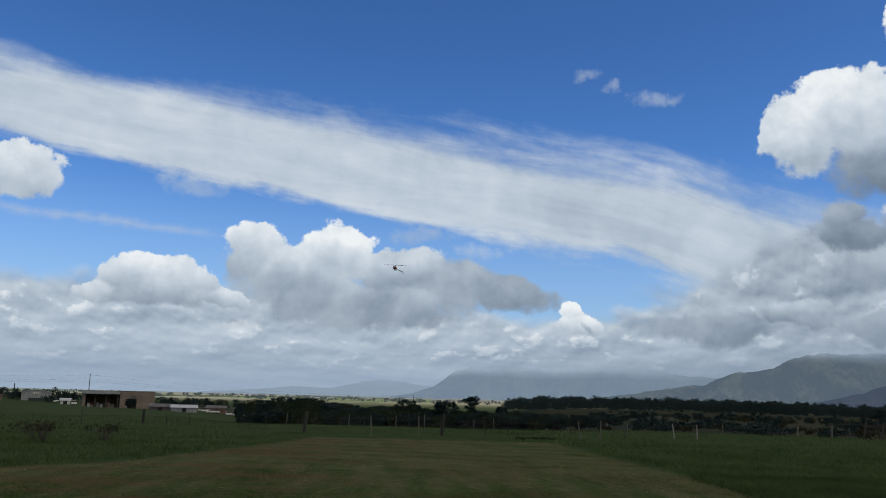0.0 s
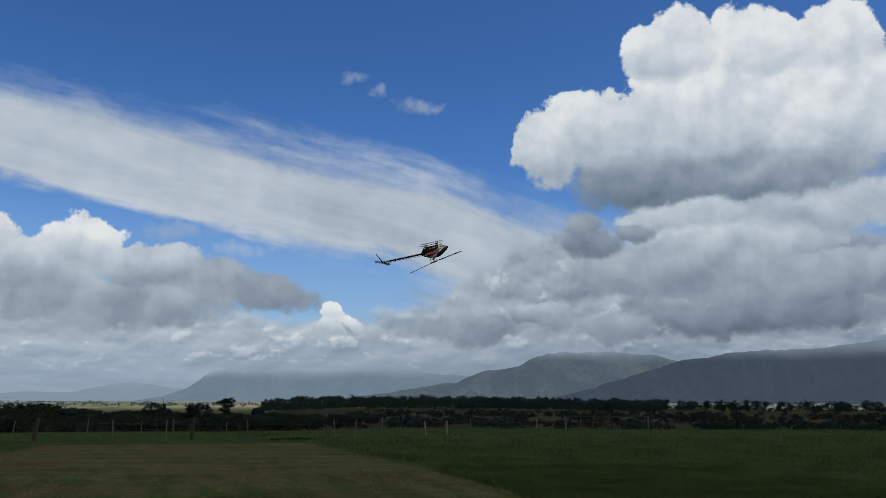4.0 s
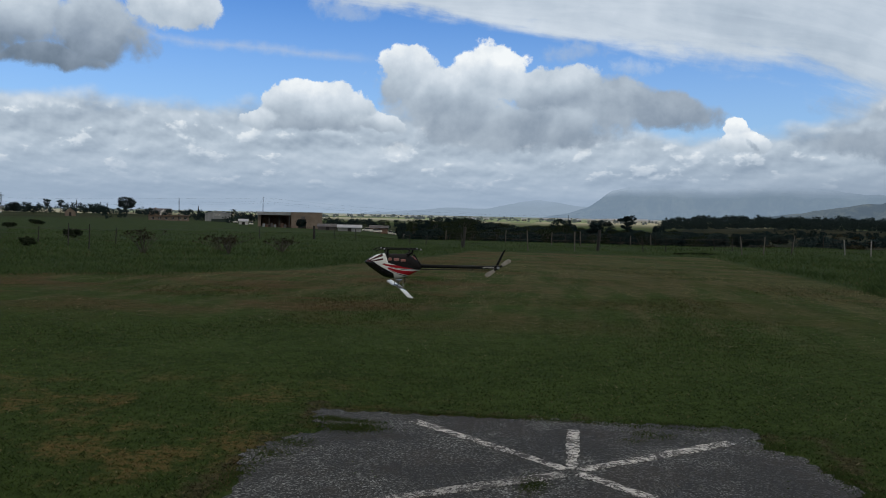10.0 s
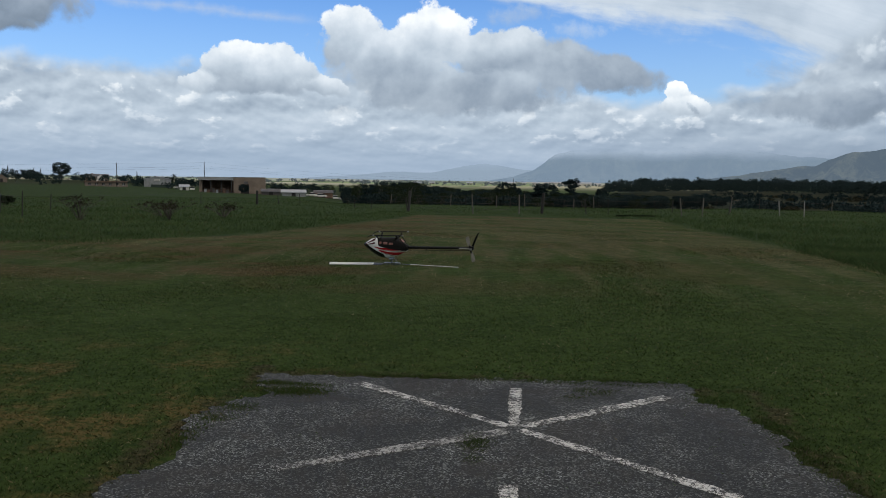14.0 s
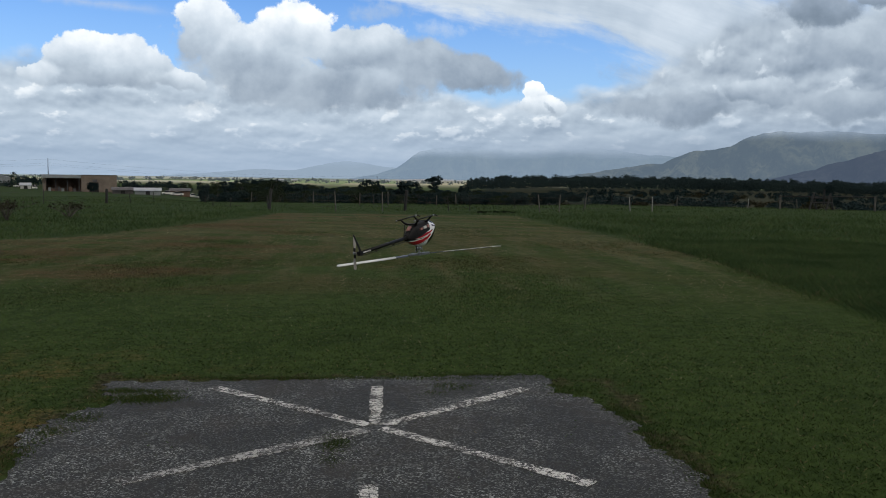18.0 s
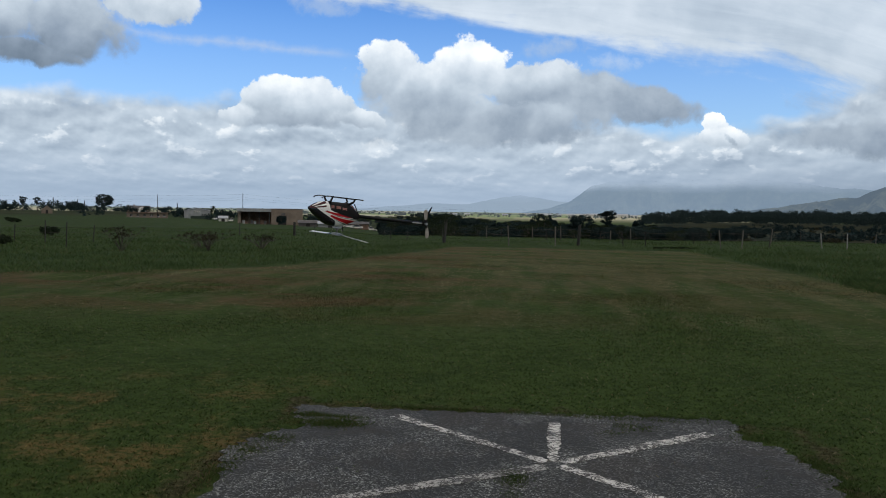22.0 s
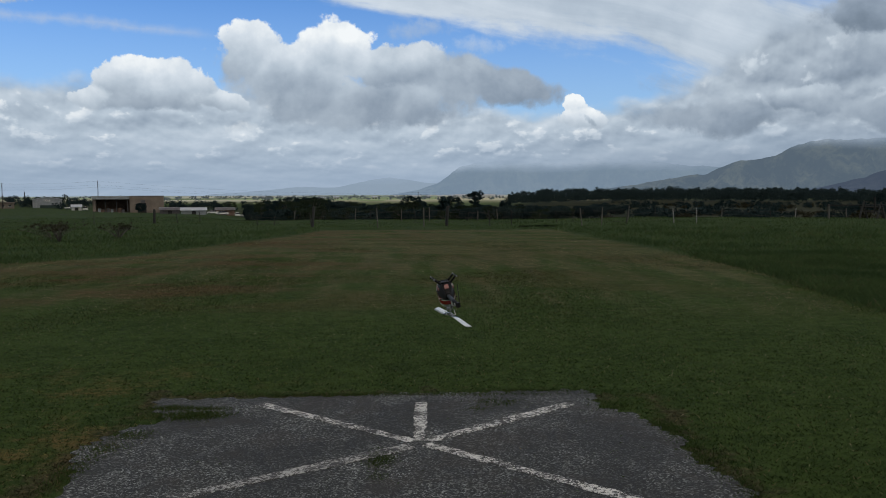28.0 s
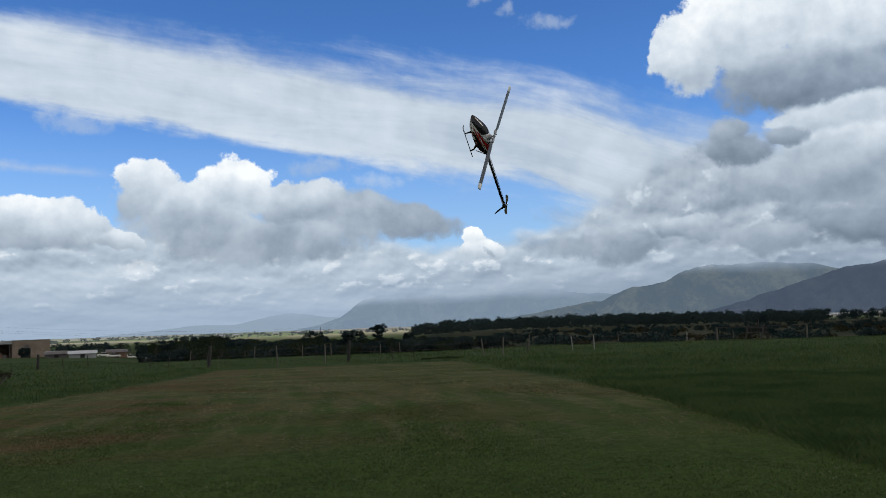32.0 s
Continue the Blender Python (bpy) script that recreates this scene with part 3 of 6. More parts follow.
def fence(label, posts, heights, strands, lean_seed):
    """Posts at given places with wires from post to post; every post and every strand is a part."""
    root = empty("wire_fence", posts[0][0], posts[0][1], 0)
    rng = random.Random(lean_seed)
    tagged(root, label, "fence")
    meshes = {k: post_mesh("fence_post", r, 1.0, m) for k, r, m in (("thick", 0.075, WEATHERED), ("thin", 0.023, WEATHERED), ("pale", 0.028, PALE_WOOD), ("white", 0.030, WHITE_POST))}
    base = Vector(posts[0])
    tops = []
    for (x, y), (kind, h) in zip(posts, heights):
        ob = new("post", meshes[kind])
        ob.parent = root
        z = ground_height(x, y)
        ob.matrix_local = pose(x - base.x, y - base.y, z, rng.uniform(-4, 4), rng.uniform(-7, 7), 0) @ Matrix.Diagonal((1, 1, h, 1))
        tops.append((x - base.x, y - base.y, z, h))
    for s in range(strands):
        w = (s + 0.8) / (strands + 0.3)
        for (x0, y0, z0, h0), (x1, y1, z1, h1) in zip(tops, tops[1:]):
            a, c = Vector((x0, y0, z0 + min(h0, 0.95) * w)), Vector((x1, y1, z1 + min(h1, 0.95) * w))
            bm = bmesh.new()
            rings = []
            for u in (0.0, 0.25, 0.5, 0.75, 1.0):
                q = a.lerp(c, u) - Vector((0, 0, 0.08 * u * (1 - u)))
                rings.append([bm.verts.new(q + Vector((0, 0.0035 * dy, 0.0035 * dz))) for dy, dz in ((1, 0), (0, 1), (-1, 0), (0, -1))])
            for p, q in zip(rings, rings[1:]):
                for i in range(4):
                    bm.faces.new((p[i], p[(i + 1) % 4], q[(i + 1) % 4], q[i]))
            part("wire", bm, WIRE, root)
    return root

# ---------------------------------------------------------------- the model helicopter (nose along +x, rotor up)
def lofted(sections, n=32):
    """Skin through closed sections (x, half width, low z, high z, squareness)."""
    bm = bmesh.new()
    rings = []
    for x, w, lo, hi, k in sections:
        ring = []
        for i in range(n):
            a = 2 * math.pi * i / n
            c, s = math.cos(a), math.sin(a)
            ring.append(bm.verts.new((x, w * math.copysign(abs(c) ** k, c), (hi + lo) / 2 + (hi - lo) / 2 * math.copysign(abs(s) ** k, s))))
        rings.append(ring)
    for p, q in zip(rings, rings[1:]):
        for i in range(n):
            bm.faces.new((p[i], p[(i + 1) % n], q[(i + 1) % n], q[i]))
    bm.faces.new(rings[0][::-1])
    bm.faces.new(rings[-1])
    bmesh.ops.recalc_face_normals(bm, faces=bm.faces[:])
    return bm


def smooth_table(xs, rows):
    """Interpolate table rows (x, ...) at the given x values with rounded transitions."""
    rows = sorted(rows)
    cols = list(zip(*rows))
    out = []
    for x in xs:
        vals = []
        for c in cols[1:]:
            v = [float(np.interp(x + d, cols[0], c)) for d in (-0.012, -0.006, 0, 0.006, 0.012)]
            vals.append(sum(v) / 5)
        out.append((x, *vals))
    return out


def canopy_material():
    """White shell with red sweeps, a black windscreen and dark red rays on the nose."""
    m, t, b = material("painted_canopy", 0.22)
    b.inputs["Coat Weight"].default_value = 0.12
    x, y, z = split(t, object_xyz(t))
    bend = (x - 0.05) * (x - 0.05) * 0.6
    fan = ((z + 0.02 + bend).op("ARCTAN2", 0.27 - x)) * (180 / math.pi)
    white, red, dark = (0.78, 0.77, 0.74), (0.36, 0.012, 0.020), (0.010, 0.010, 0.012)
    red1 = fan.step(2.2, 2.8) * fan.step(9.2, 8.6) * x.step(0.17, 0.165)
    red2 = fan.step(11.6, 12.2) * fan.step(18.6, 18.0) * x.step(0.12, 0.115)
    line = fan.step(-0.6, -0.2) * fan.step(1.3, 0.9) * x.step(0.10, 0.08)
    screen = fan.step(21.6, 22.2) * (x - 0.082 + z * 0.3).step(0.0, 0.006)
    # rays on the lower nose
    ray = ((z + 0.026).op("ARCTAN2", 0.338 - x)) * (180 / math.pi)
    rays = x * 0
    for mid_angle, half in ((-12.0, 3.0), (-23.5, 3.4), (-35.0, 3.4), (-46.0, 3.0)):
        rays = rays.maxi((ray - mid_angle).absolute().step(half + 0.5, half - 0.5))
    rays = rays * x.step(0.160, 0.166) * x.step(0.312, 0.306)
    edge = (fan.step(9.4, 9.8) * fan.step(10.9, 10.5)).maxi(fan.step(18.9, 19.3) * fan.step(20.6, 20.2)) * x.step(0.11, 0.09)
    col = blend(t, red1.maxi(red2), white, red)
    col = blend(t, line.maxi(screen).maxi(edge), col, dark)
    col = blend(t, rays, col, (0.060, 0.008, 0.010))
    tiny = fractal(t, object_xyz(t), 40.0, 4.0)
    col = blend(t, tiny.step(0.6, 0.8) * 0.12, col, (0.3, 0.28, 0.26))
    t.links.new(col, b.inputs["Base Color"])
    return m


SECTIONS = [  # x, half width, low z, high z, squareness
    (0.320, 0.004, -0.037, -0.026, 1.0), (0.310, 0.016, -0.046, -0.014, 0.95), (0.285, 0.034, -0.064, 0.010, 0.9), (0.25, 0.051, -0.084, 0.035, 0.85),
    (0.20, 0.066, -0.104, 0.070, 0.8), (0.155, 0.074, -0.112, 0.098, 0.78), (0.10, 0.078, -0.113, 0.115, 0.75), (0.04, 0.078, -0.114, 0.119, 0.75),
    (-0.02, 0.074, -0.115, 0.112, 0.75), (-0.075, 0.065, -0.114, 0.095, 0.78), (-0.115, 0.056, -0.093, 0.077, 0.8), (-0.165, 0.042, -0.053, 0.052, 0.85), (-0.205, 0.029, -0.025, 0.033, 0.9)]


def opening(x):
    """Lower rim of the canopy shell along its length."""
    if x > 0.14:
        return -1.0
    if x > 0.118:
        return -0.115 + (0.14 - x) / 0.022 * 0.085
    return -0.030 + (0.118 - x) * 0.262 if x > -0.006 else 0.003 + (-0.006 - x) * 0.174


MAIN_BLADES = []


def blade_pose(turn, pitch):
    """A main blade on the hub: coned up a little and pitched about its span."""
    return pose(0, 0, 0, 0, 0, turn) @ pose(0, 0, 0, 0, -1.2, 0) @ pose(0, 0, 0, pitch, 0, 0)


def build_helicopter():
    paint = canopy_material()
    carbon = mottled("black_carbon", (0.004, 0.004, 0.004), (0.010, 0.010, 0.010), 30.0, 0.5, relief=0.05)
    dull = mottled("black_plastic", (0.004, 0.004, 0.004), (0.012, 0.010, 0.010), 20.0, 0.6, relief=0.05)
    for m in (carbon, dull):
        m.node_tree.nodes["Principled BSDF"].inputs["Specular IOR Level"].default_value = 0.22
    alloy = mottled("bare_alloy", (0.22, 0.22, 0.23), (0.42, 0.42, 0.43), 25.0, 0.35, metal=0.9, relief=0.1)
    blade_white = mottled("white_blade", (0.74, 0.74, 0.72), (0.84, 0.84, 0.82), 8.0, 0.3, relief=0)
    # black gloss lightened to slate blue: the sky's reflection is put into the colour
    blade_black = mottled("black_blade_sky_sheen", (0.075, 0.092, 0.120), (0.115, 0.138, 0.175), 12.0, 0.22, relief=0)
    blade_beige = mottled("beige_blade", (0.24, 0.215, 0.18), (0.36, 0.33, 0.29), 20.0, 0.4, relief=0)
    pinkish = mottled("pale_red_panel", (0.26, 0.10, 0.085), (0.40, 0.20, 0.17), 40.0, 0.4, relief=0)
    pale = mottled("pale_panel", (0.50, 0.48, 0.46), (0.64, 0.62, 0.60), 40.0, 0.4, relief=0)
    root = empty("model_helicopter")
    tagged(root, "red, white and black radio-controlled model helicopter flying with its two-bladed rotor", "helicopter")

    # canopy shell above the rim, side frames below
    xs = [0.32 - 0.0035 * i for i in range(151)]
    body = smooth_table(xs, SECTIONS)
    bm = lofted(body, 144)
    cut = [f for f in bm.faces if all(v.co.z < opening(v.co.x) for v in f.verts)]
    bmesh.ops.delete(bm, geom=cut, context="FACES")
    for v in bm.verts:
        if v.is_boundary and v.co.x < 0.14 and abs(v.co.z - opening(v.co.x)) < 0.02:
            v.co.z = opening(v.co.x)
    part("canopy", bm, paint, root, "glossy white canopy with red sweeps and black windscreen", True)
    inner = [(x, w * 0.93, lo * 0.985, hi - 0.006, k) for x, w, lo, hi, k in body if x < 0.30]
    part("side_frame", lofted(inner, 40), dull, root, "black carbon side frame", True)
    for side in (1, -1):
        for x, z, w, h, mat in ((-0.024, -0.055, 0.022, 0.011, pinkish), (0.040, -0.062, 0.024, 0.013, pale if side > 0 else pinkish), (0.100, -0.064, 0.015, 0.014, pinkish)):
            bm = bmesh.new()
            box(bm, x - w, x + w, 0.066 * side - 0.005, 0.066 * side + 0.007, z - h, z + h)
            bevel(bm, 0.004)
            part("side_window", bm, mat, root, "pale red gear plate seen through the frame")
        for x, z in ((0.150, -0.02), (-0.15, 0.025)):
            bm = bmesh.new()
            tube(bm, (x, 0.06 * side, z), (x, 0.079 * side, z), 0.006, 0.005, 10)
            part("canopy_knob", bm, dull, root)
    bm = bmesh.new()
    box(bm, -0.026, 0.026, -0.019, 0.019, -0.006, 0.006, pose(-0.138, 0, -0.076, 0, 40, 0))
    bevel(bm, 0.004)
    part("rear_plate", bm, pinkish, root, "pale red rear plate")

    # boom, push rod and tail
    bm = bmesh.new()
    tube(bm, (-0.17, 0, 0.0), (-0.93, 0, 0.0), 0.0165, 0.0155, 20)
    part("tail_boom", bm, carbon, root, "glossy black carbon tail boom", True)
    bm = bmesh.new()
    tube(bm, (-0.20, 0.0, 0.030), (-0.92, 0.0, 0.026), 0.0032, n=8)
    part("push_rod", bm, carbon, root)
    for x in (-0.42, -0.70):
        bm = bmesh.new()
        box(bm, x - 0.005, x + 0.005, -0.006, 0.006, 0.012, 0.033)
        bevel(bm, 0.002)
        part("rod_guide", bm, dull, root)
    for side in (1, -1):
        bm = bmesh.new()
        for i in range(9):
            box(bm, -0.80 - i * 0.0125 - 0.0095, -0.80 - i * 0.0125, side * 0.0150, side * 0.0164, -0.006, 0.006)
        part("boom_marking", bm, pale, root, "pale unreadable lettering on the boom")
    bm = bmesh.new()
    box(bm, -0.962, -0.918, -0.018, 0.018, -0.019, 0.019)
    bevel(bm, 0.006)
    part("tail_gearbox", bm, dull, root)
    bm = bmesh.new()
    vs = [(-0.932, -0.010), (-0.958, -0.012), (-1.030, -0.172), (-1.018, -0.175), (-0.985, -0.120)]
    for y in (0.0135, 0.0165):
        bm.faces.new([bm.verts.new((x, y, z)) for x, z in vs])
    bmesh.ops.bridge_loops(bm, edges=bm.edges[:])
    bmesh.ops.recalc_face_normals(bm, faces=bm.faces[:])
    part("tail_fin", bm, carbon, root, "swept black carbon tail fin")
    tail = part("tail_rotor", bm_hub(), alloy, root, "two-bladed tail rotor")
    tail.matrix_local = pose(-0.94, -0.055, 0.0)
    for turn in (0, 180):
        bm = bmesh.new()
        box(bm, 0.012, 0.045, -0.006, 0.006, -0.008, 0.008)
        bevel(bm, 0.003)
        grip = part("tail_grip", bm, dull, tail)
        grip.matrix_local = pose(0, 0, 0, 0, turn, 0)
        blade = part("tail_blade", blade_bm(0.040, 0.145, 0.036, 0.0035, vertical=True), blade_beige, tail, "pale beige tail blade")
        blade.matrix_local = pose(0, 0, 0, 0, turn, 0)
    bm = bmesh.new()
    tube(bm, (-0.94, -0.06, 0), (-0.94, 0.012, 0), 0.005, n=10)
    part("tail_shaft", bm, alloy, root)

    # mast, swashplate and rotor head
    bm = bmesh.new()
    tube(bm, (0, 0, 0.08), (0, 0, 0.205), 0.0065, n=12)
    part("mast", bm, alloy, root, smooth=True)
    bm = bmesh.new()
    tube(bm, (0, 0, 0.128), (0, 0, 0.136), 0.034, 0.034, 24)
    tube(bm, (0, 0, 0.136), (0, 0, 0.150), 0.022, 0.016, 20)
    part("swashplate", bm, alloy, root)
    for a in (90, 210, 330):
        c, s = math.cos(radians(a)) * 0.03, math.sin(radians(a)) * 0.03
        bm = bmesh.new()
        tube(bm, (c, s, 0.07), (c * 1.05, s * 1.05, 0.132), 0.0028, n=8)
        part("linkage", bm, alloy, root)
    bm = bmesh.new()
    tube(bm, (-0.060, 0.012, 0.06), (-0.060, 0.012, 0.155), 0.005, n=8)
    part("antenna_post", bm, dull, root)
    rotor = part("main_rotor", rotor_hub_bm(), alloy, root, "alloy rotor head with two blades")
    rotor.matrix_local = pose(0, 0, 0.19)
    for turn in (0, 180):
        bm = bmesh.new()
        box(bm, 0.035, 0.100, -0.014, 0.014, -0.011, 0.011)
        bevel(bm, 0.004)
        g = part("blade_grip", bm, alloy, rotor, "alloy blade grip")
        g.matrix_local = pose(0, 0, 0, 0, 0, turn)
        bm = bmesh.new()
        tube(bm, (0.058, -0.016, 0.0), (0.058, -0.036, 0.004), 0.005, 0.004, 8)
        tube(bm, (0.058, -0.036, 0.004), (0.030, -0.036, -0.045), 0.0025, n=8)
        g = part("pitch_arm", bm, alloy, rotor)
        g.matrix_local = pose(0, 0, 0, 0, 0, turn)
        b = part("main_blade", blade_bm(0.092, 0.790, 0.058, 0.007), [blade_black, blade_white, blade_white], rotor, "main blade, glossy black above with sky reflection in its colour, white below with a white tip", True)
        MAIN_BLADES.append((b, turn))
        b.matrix_local = blade_pose(turn, -15)

    # skids
    for side in (1, -1):
        bm = bmesh.new()
        for a, c in (((-0.175, -0.158), (0.185, -0.158)), ((0.185, -0.158), (0.215, -0.150)), ((0.215, -0.150), (0.235, -0.135))):
            tube(bm, (a[0], 0.100 * side, a[1]), (c[0], 0.100 * side, c[1]), 0.0052, n=10)
        skid = part("skid", bm, carbon, root, "black carbon landing skid", True)
        for x in (-0.181, 0.160):
            bm = bmesh.new()
            tube(bm, (x - 0.008, 0.100 * side, -0.158), (x + 0.008, 0.100 * side, -0.158), 0.0075, n=10)
            part("skid_clip", bm, alloy, skid)
    for x in (-0.105, 0.125):
        bm = bmesh.new()
        lean = -0.028 if x < 0 else 0.006
        for side in (1, -1):
            tube(bm, (x - lean, 0.046 * side, -0.105), (x, 0.070 * side, -0.128), 0.012, 0.009, 8)
            tube(bm, (x, 0.070 * side, -0.128), (x, 0.100 * side, -0.158), 0.009, 0.008, 8)
        box(bm, x - lean - 0.012, x - lean + 0.012, -0.048, 0.048, -0.116, -0.104)
        part("skid_bow", bm, dull, root, "black plastic landing bow", True)
    for side in (1, -1):
        bm = bmesh.new()
        tube(bm, (-0.195, 0.026 * side, -0.012), (-0.128, 0.047 * side, -0.112), 0.005, n=8)
        part("frame_brace", bm, carbon, root)
    return root, rotor, tail


def bm_hub():
    bm = bmesh.new()
    tube(bm, (0, -0.010, 0), (0, 0.010, 0), 0.013, n=16)
    return bm


def rotor_hub_bm():
    bm = bmesh.new()
    tube(bm, (0, 0, -0.018), (0, 0, 0.012), 0.015, n=16)
    box(bm, -0.042, 0.042, -0.010, 0.010, -0.009, 0.009)
    return bm


def blade_bm(r0, r1, chord, thick, vertical=False):
    """A rotor blade with an aerofoil section, rounded root and clipped tip; bands of material along it."""
    bm = bmesh.new()
    outline = [(-0.30, 0.0), (-0.22, 0.42), (-0.05, 0.5), (0.25, 0.33), (0.70, 0.0), (0.25, -0.33), (-0.05, -0.5), (-0.22, -0.42)]
    n = 26
    rings, marks = [], []
    for i in range(n + 1):
        u = i / n
        r = r0 + (r1 - r0) * u
        c = chord * (0.55 + 0.45 * min(1.0, u / 0.10)) * (1.0 if u < 0.97 else 0.86)
        if vertical:
            c = chord * (0.6 + 0.55 * math.sin(math.pi * min(1.0, u * 0.62 + 0.1))) * (1.0 if u < 0.8 else max(0.35, math.sqrt(1 - ((u - 0.8) / 0.21) ** 2)))
        ring = []
        for a, h in outline:
            q = (r, -a * c, h * thick) if not vertical else (r, h * thick, a * c)
            ring.append(bm.verts.new(q))
        rings.append(ring)
        marks.append(u)
    k = len(outline)
    for j, (p, q) in enumerate(zip(rings, rings[1:])):
        for i in range(k):
            f = bm.faces.new((p[i], p[(i + 1) % k], q[(i + 1) % k], q[i]))
            if not vertical:
                f.material_index = 2 if marks[j] >= 0.88 else 0 if i < 4 or marks[j] < 0.17 else 1
    bm.faces.new(rings[0][::-1])
    bm.faces.new(rings[-1]).material_index = 0 if vertical else 2
    bmesh.ops.recalc_face_normals(bm, faces=bm.faces[:])
    return bm
build_pad()
fence("wire fence of weathered wooden posts beyond the mown strip",
      [(-6.5, 40.0), (-3.2, 38.4), (-1.1, 39.6), (-0.03, 40.4), (2.1, 40.5), (3.2, 41.3), (6.5, 40.0), (7.6, 40.9), (9.1, 42.2), (11.9, 43.6), (12.9, 43.0)],
      [("thick", 1.0), ("pale", 0.92), ("pale", 0.9), ("thick", 1.0), ("thin", 0.7), ("thin", 0.75), ("pale", 0.88), ("pale", 0.88), ("thin", 0.62), ("white", 0.75), ("white", 0.76)], 3, 1)
fence("second wire fence of thin posts along the crest of the slope",
      [(-9.4, 51.0), (-6.1, 50.4), (-5.4, 48.8), (-4.5, 49.0), (-2.6, 47.2), (-1.8, 47.4), (-1.0, 47.5), (1.2, 48.6), (1.8, 48.7), (3.0, 49.5), (6.0, 45.4), (6.9, 45.5), (10.0, 46.0)],
      [("pale", 0.65), ("thin", 0.45), ("pale", 0.72), ("thin", 0.6), ("pale", 0.72), ("thin", 0.62), ("pale", 0.8), ("thin", 0.5), ("pale", 0.58), ("pale", 0.65), ("thin", 0.62), ("thin", 0.62), ("pale", 0.84)], 2, 2)
fence("low wire fence running along the far side of the long grass",
      [(13.2, 52.8), (17.3, 52.4), (21.1, 54.2), (22.8, 54.5), (26.5, 55.2)],
      [("thin", 0.6), ("pale", 0.62), ("thin", 0.6), ("white", 0.72), ("pale", 0.75)], 2, 3)
fence("leaning wire fence of thin dark posts in the pasture",
      [(-28.5, 29.4), (-23.6, 28.9), (-21.3, 30.5), (-19.1, 28.6)], [("thin", 1.0), ("thin", 0.95), ("thin", 0.95), ("thin", 0.95)], 2, 4)
fence("long wire fence of thin dark posts across the pasture",
      [(-28.6, 33.2), (-24.1, 32.4), (-20.5, 32.6), (-18.5, 43.4), (-16.0, 45.3), (-14.8, 45.5), (-14.1, 47.3), (-11.2, 47.1), (-9.7, 42.4), (-8.7, 41.7), (-6.6, 40.3)],
      [("thin", 0.8), ("thin", 0.75), ("thin", 0.75), ("thin", 0.75), ("thick", 0.78), ("thin", 0.55), ("thin", 0.6), ("thin", 0.45), ("thin", 0.5), ("thin", 0.5), ("thin", 0.7)], 3, 5)
HELI, ROTOR, TAIL_ROTOR = build_helicopter()

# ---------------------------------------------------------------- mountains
def haze_glow_material(name, low, high, haze, amount, cap=None):
    """Surface with the haze mixed in as a glow; cap: between these heights the summit turns transparent, as if gone
    into cloud.
    """
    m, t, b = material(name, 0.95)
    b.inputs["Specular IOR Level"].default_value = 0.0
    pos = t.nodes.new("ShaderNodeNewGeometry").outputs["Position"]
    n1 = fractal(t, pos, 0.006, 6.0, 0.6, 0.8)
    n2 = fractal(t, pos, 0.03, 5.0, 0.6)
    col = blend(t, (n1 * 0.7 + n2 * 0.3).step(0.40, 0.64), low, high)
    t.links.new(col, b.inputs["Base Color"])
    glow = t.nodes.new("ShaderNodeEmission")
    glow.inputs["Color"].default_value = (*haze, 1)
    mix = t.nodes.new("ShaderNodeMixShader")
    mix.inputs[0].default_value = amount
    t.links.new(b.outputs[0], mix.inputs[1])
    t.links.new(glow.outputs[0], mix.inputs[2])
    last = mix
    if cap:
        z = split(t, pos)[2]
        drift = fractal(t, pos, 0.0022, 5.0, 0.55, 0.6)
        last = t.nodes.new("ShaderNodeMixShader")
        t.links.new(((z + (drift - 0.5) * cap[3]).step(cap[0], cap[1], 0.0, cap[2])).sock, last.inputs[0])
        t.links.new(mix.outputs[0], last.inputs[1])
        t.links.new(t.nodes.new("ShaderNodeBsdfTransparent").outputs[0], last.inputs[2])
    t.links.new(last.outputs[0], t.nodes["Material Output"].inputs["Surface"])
    return m


def mountain(name, label, ridge, r, mat, seed, depth=200):
    """A range from its skyline (bearing, height angle): folded slopes that climb back to the ridge."""
    az0, az1 = ridge[0][0], ridge[-1][0]
    n, k = int((az1 - az0) / 0.16), 22
    verts, faces = [], []
    for i in range(n + 1):
        a = az0 + (az1 - az0) * i / n
        e = float(np.interp(a, [p[0] for p in ridge], [p[1] for p in ridge]))
        e += noise.fractal((a * 0.9, seed, 0), 0.7, 2.1, 6) * 0.10 * min(1.0, e)
        top = 1.7 + r * math.tan(radians(max(e, -0.25)))
        for j in range(k + 1):
            v = j / k
            fold = noise.ridged_multi_fractal((a * 0.75 + seed, v * 0.9 + a * 0.12, seed), 0.9, 2.0, 5, 1.0, 2.0) - 1.0
            d = r - depth * (1 - v) - fold * depth * v * (1 - v)
            z = -16 + (top + 16) * (v ** 1.25 + fold * 0.10 * v * (1 - v) * 2)
            x, y, _ = spot(a, d)
            verts.append((x, y, z))
    for i in range(n):
        for j in range(k):
            p = i * (k + 1) + j
            faces.append((p, p + k + 1, p + k + 2, p + 1))
    ob = raw_object(name, verts, faces, mat, smooth=True)
    return tagged(ob, label, "mountain", kind="structure")


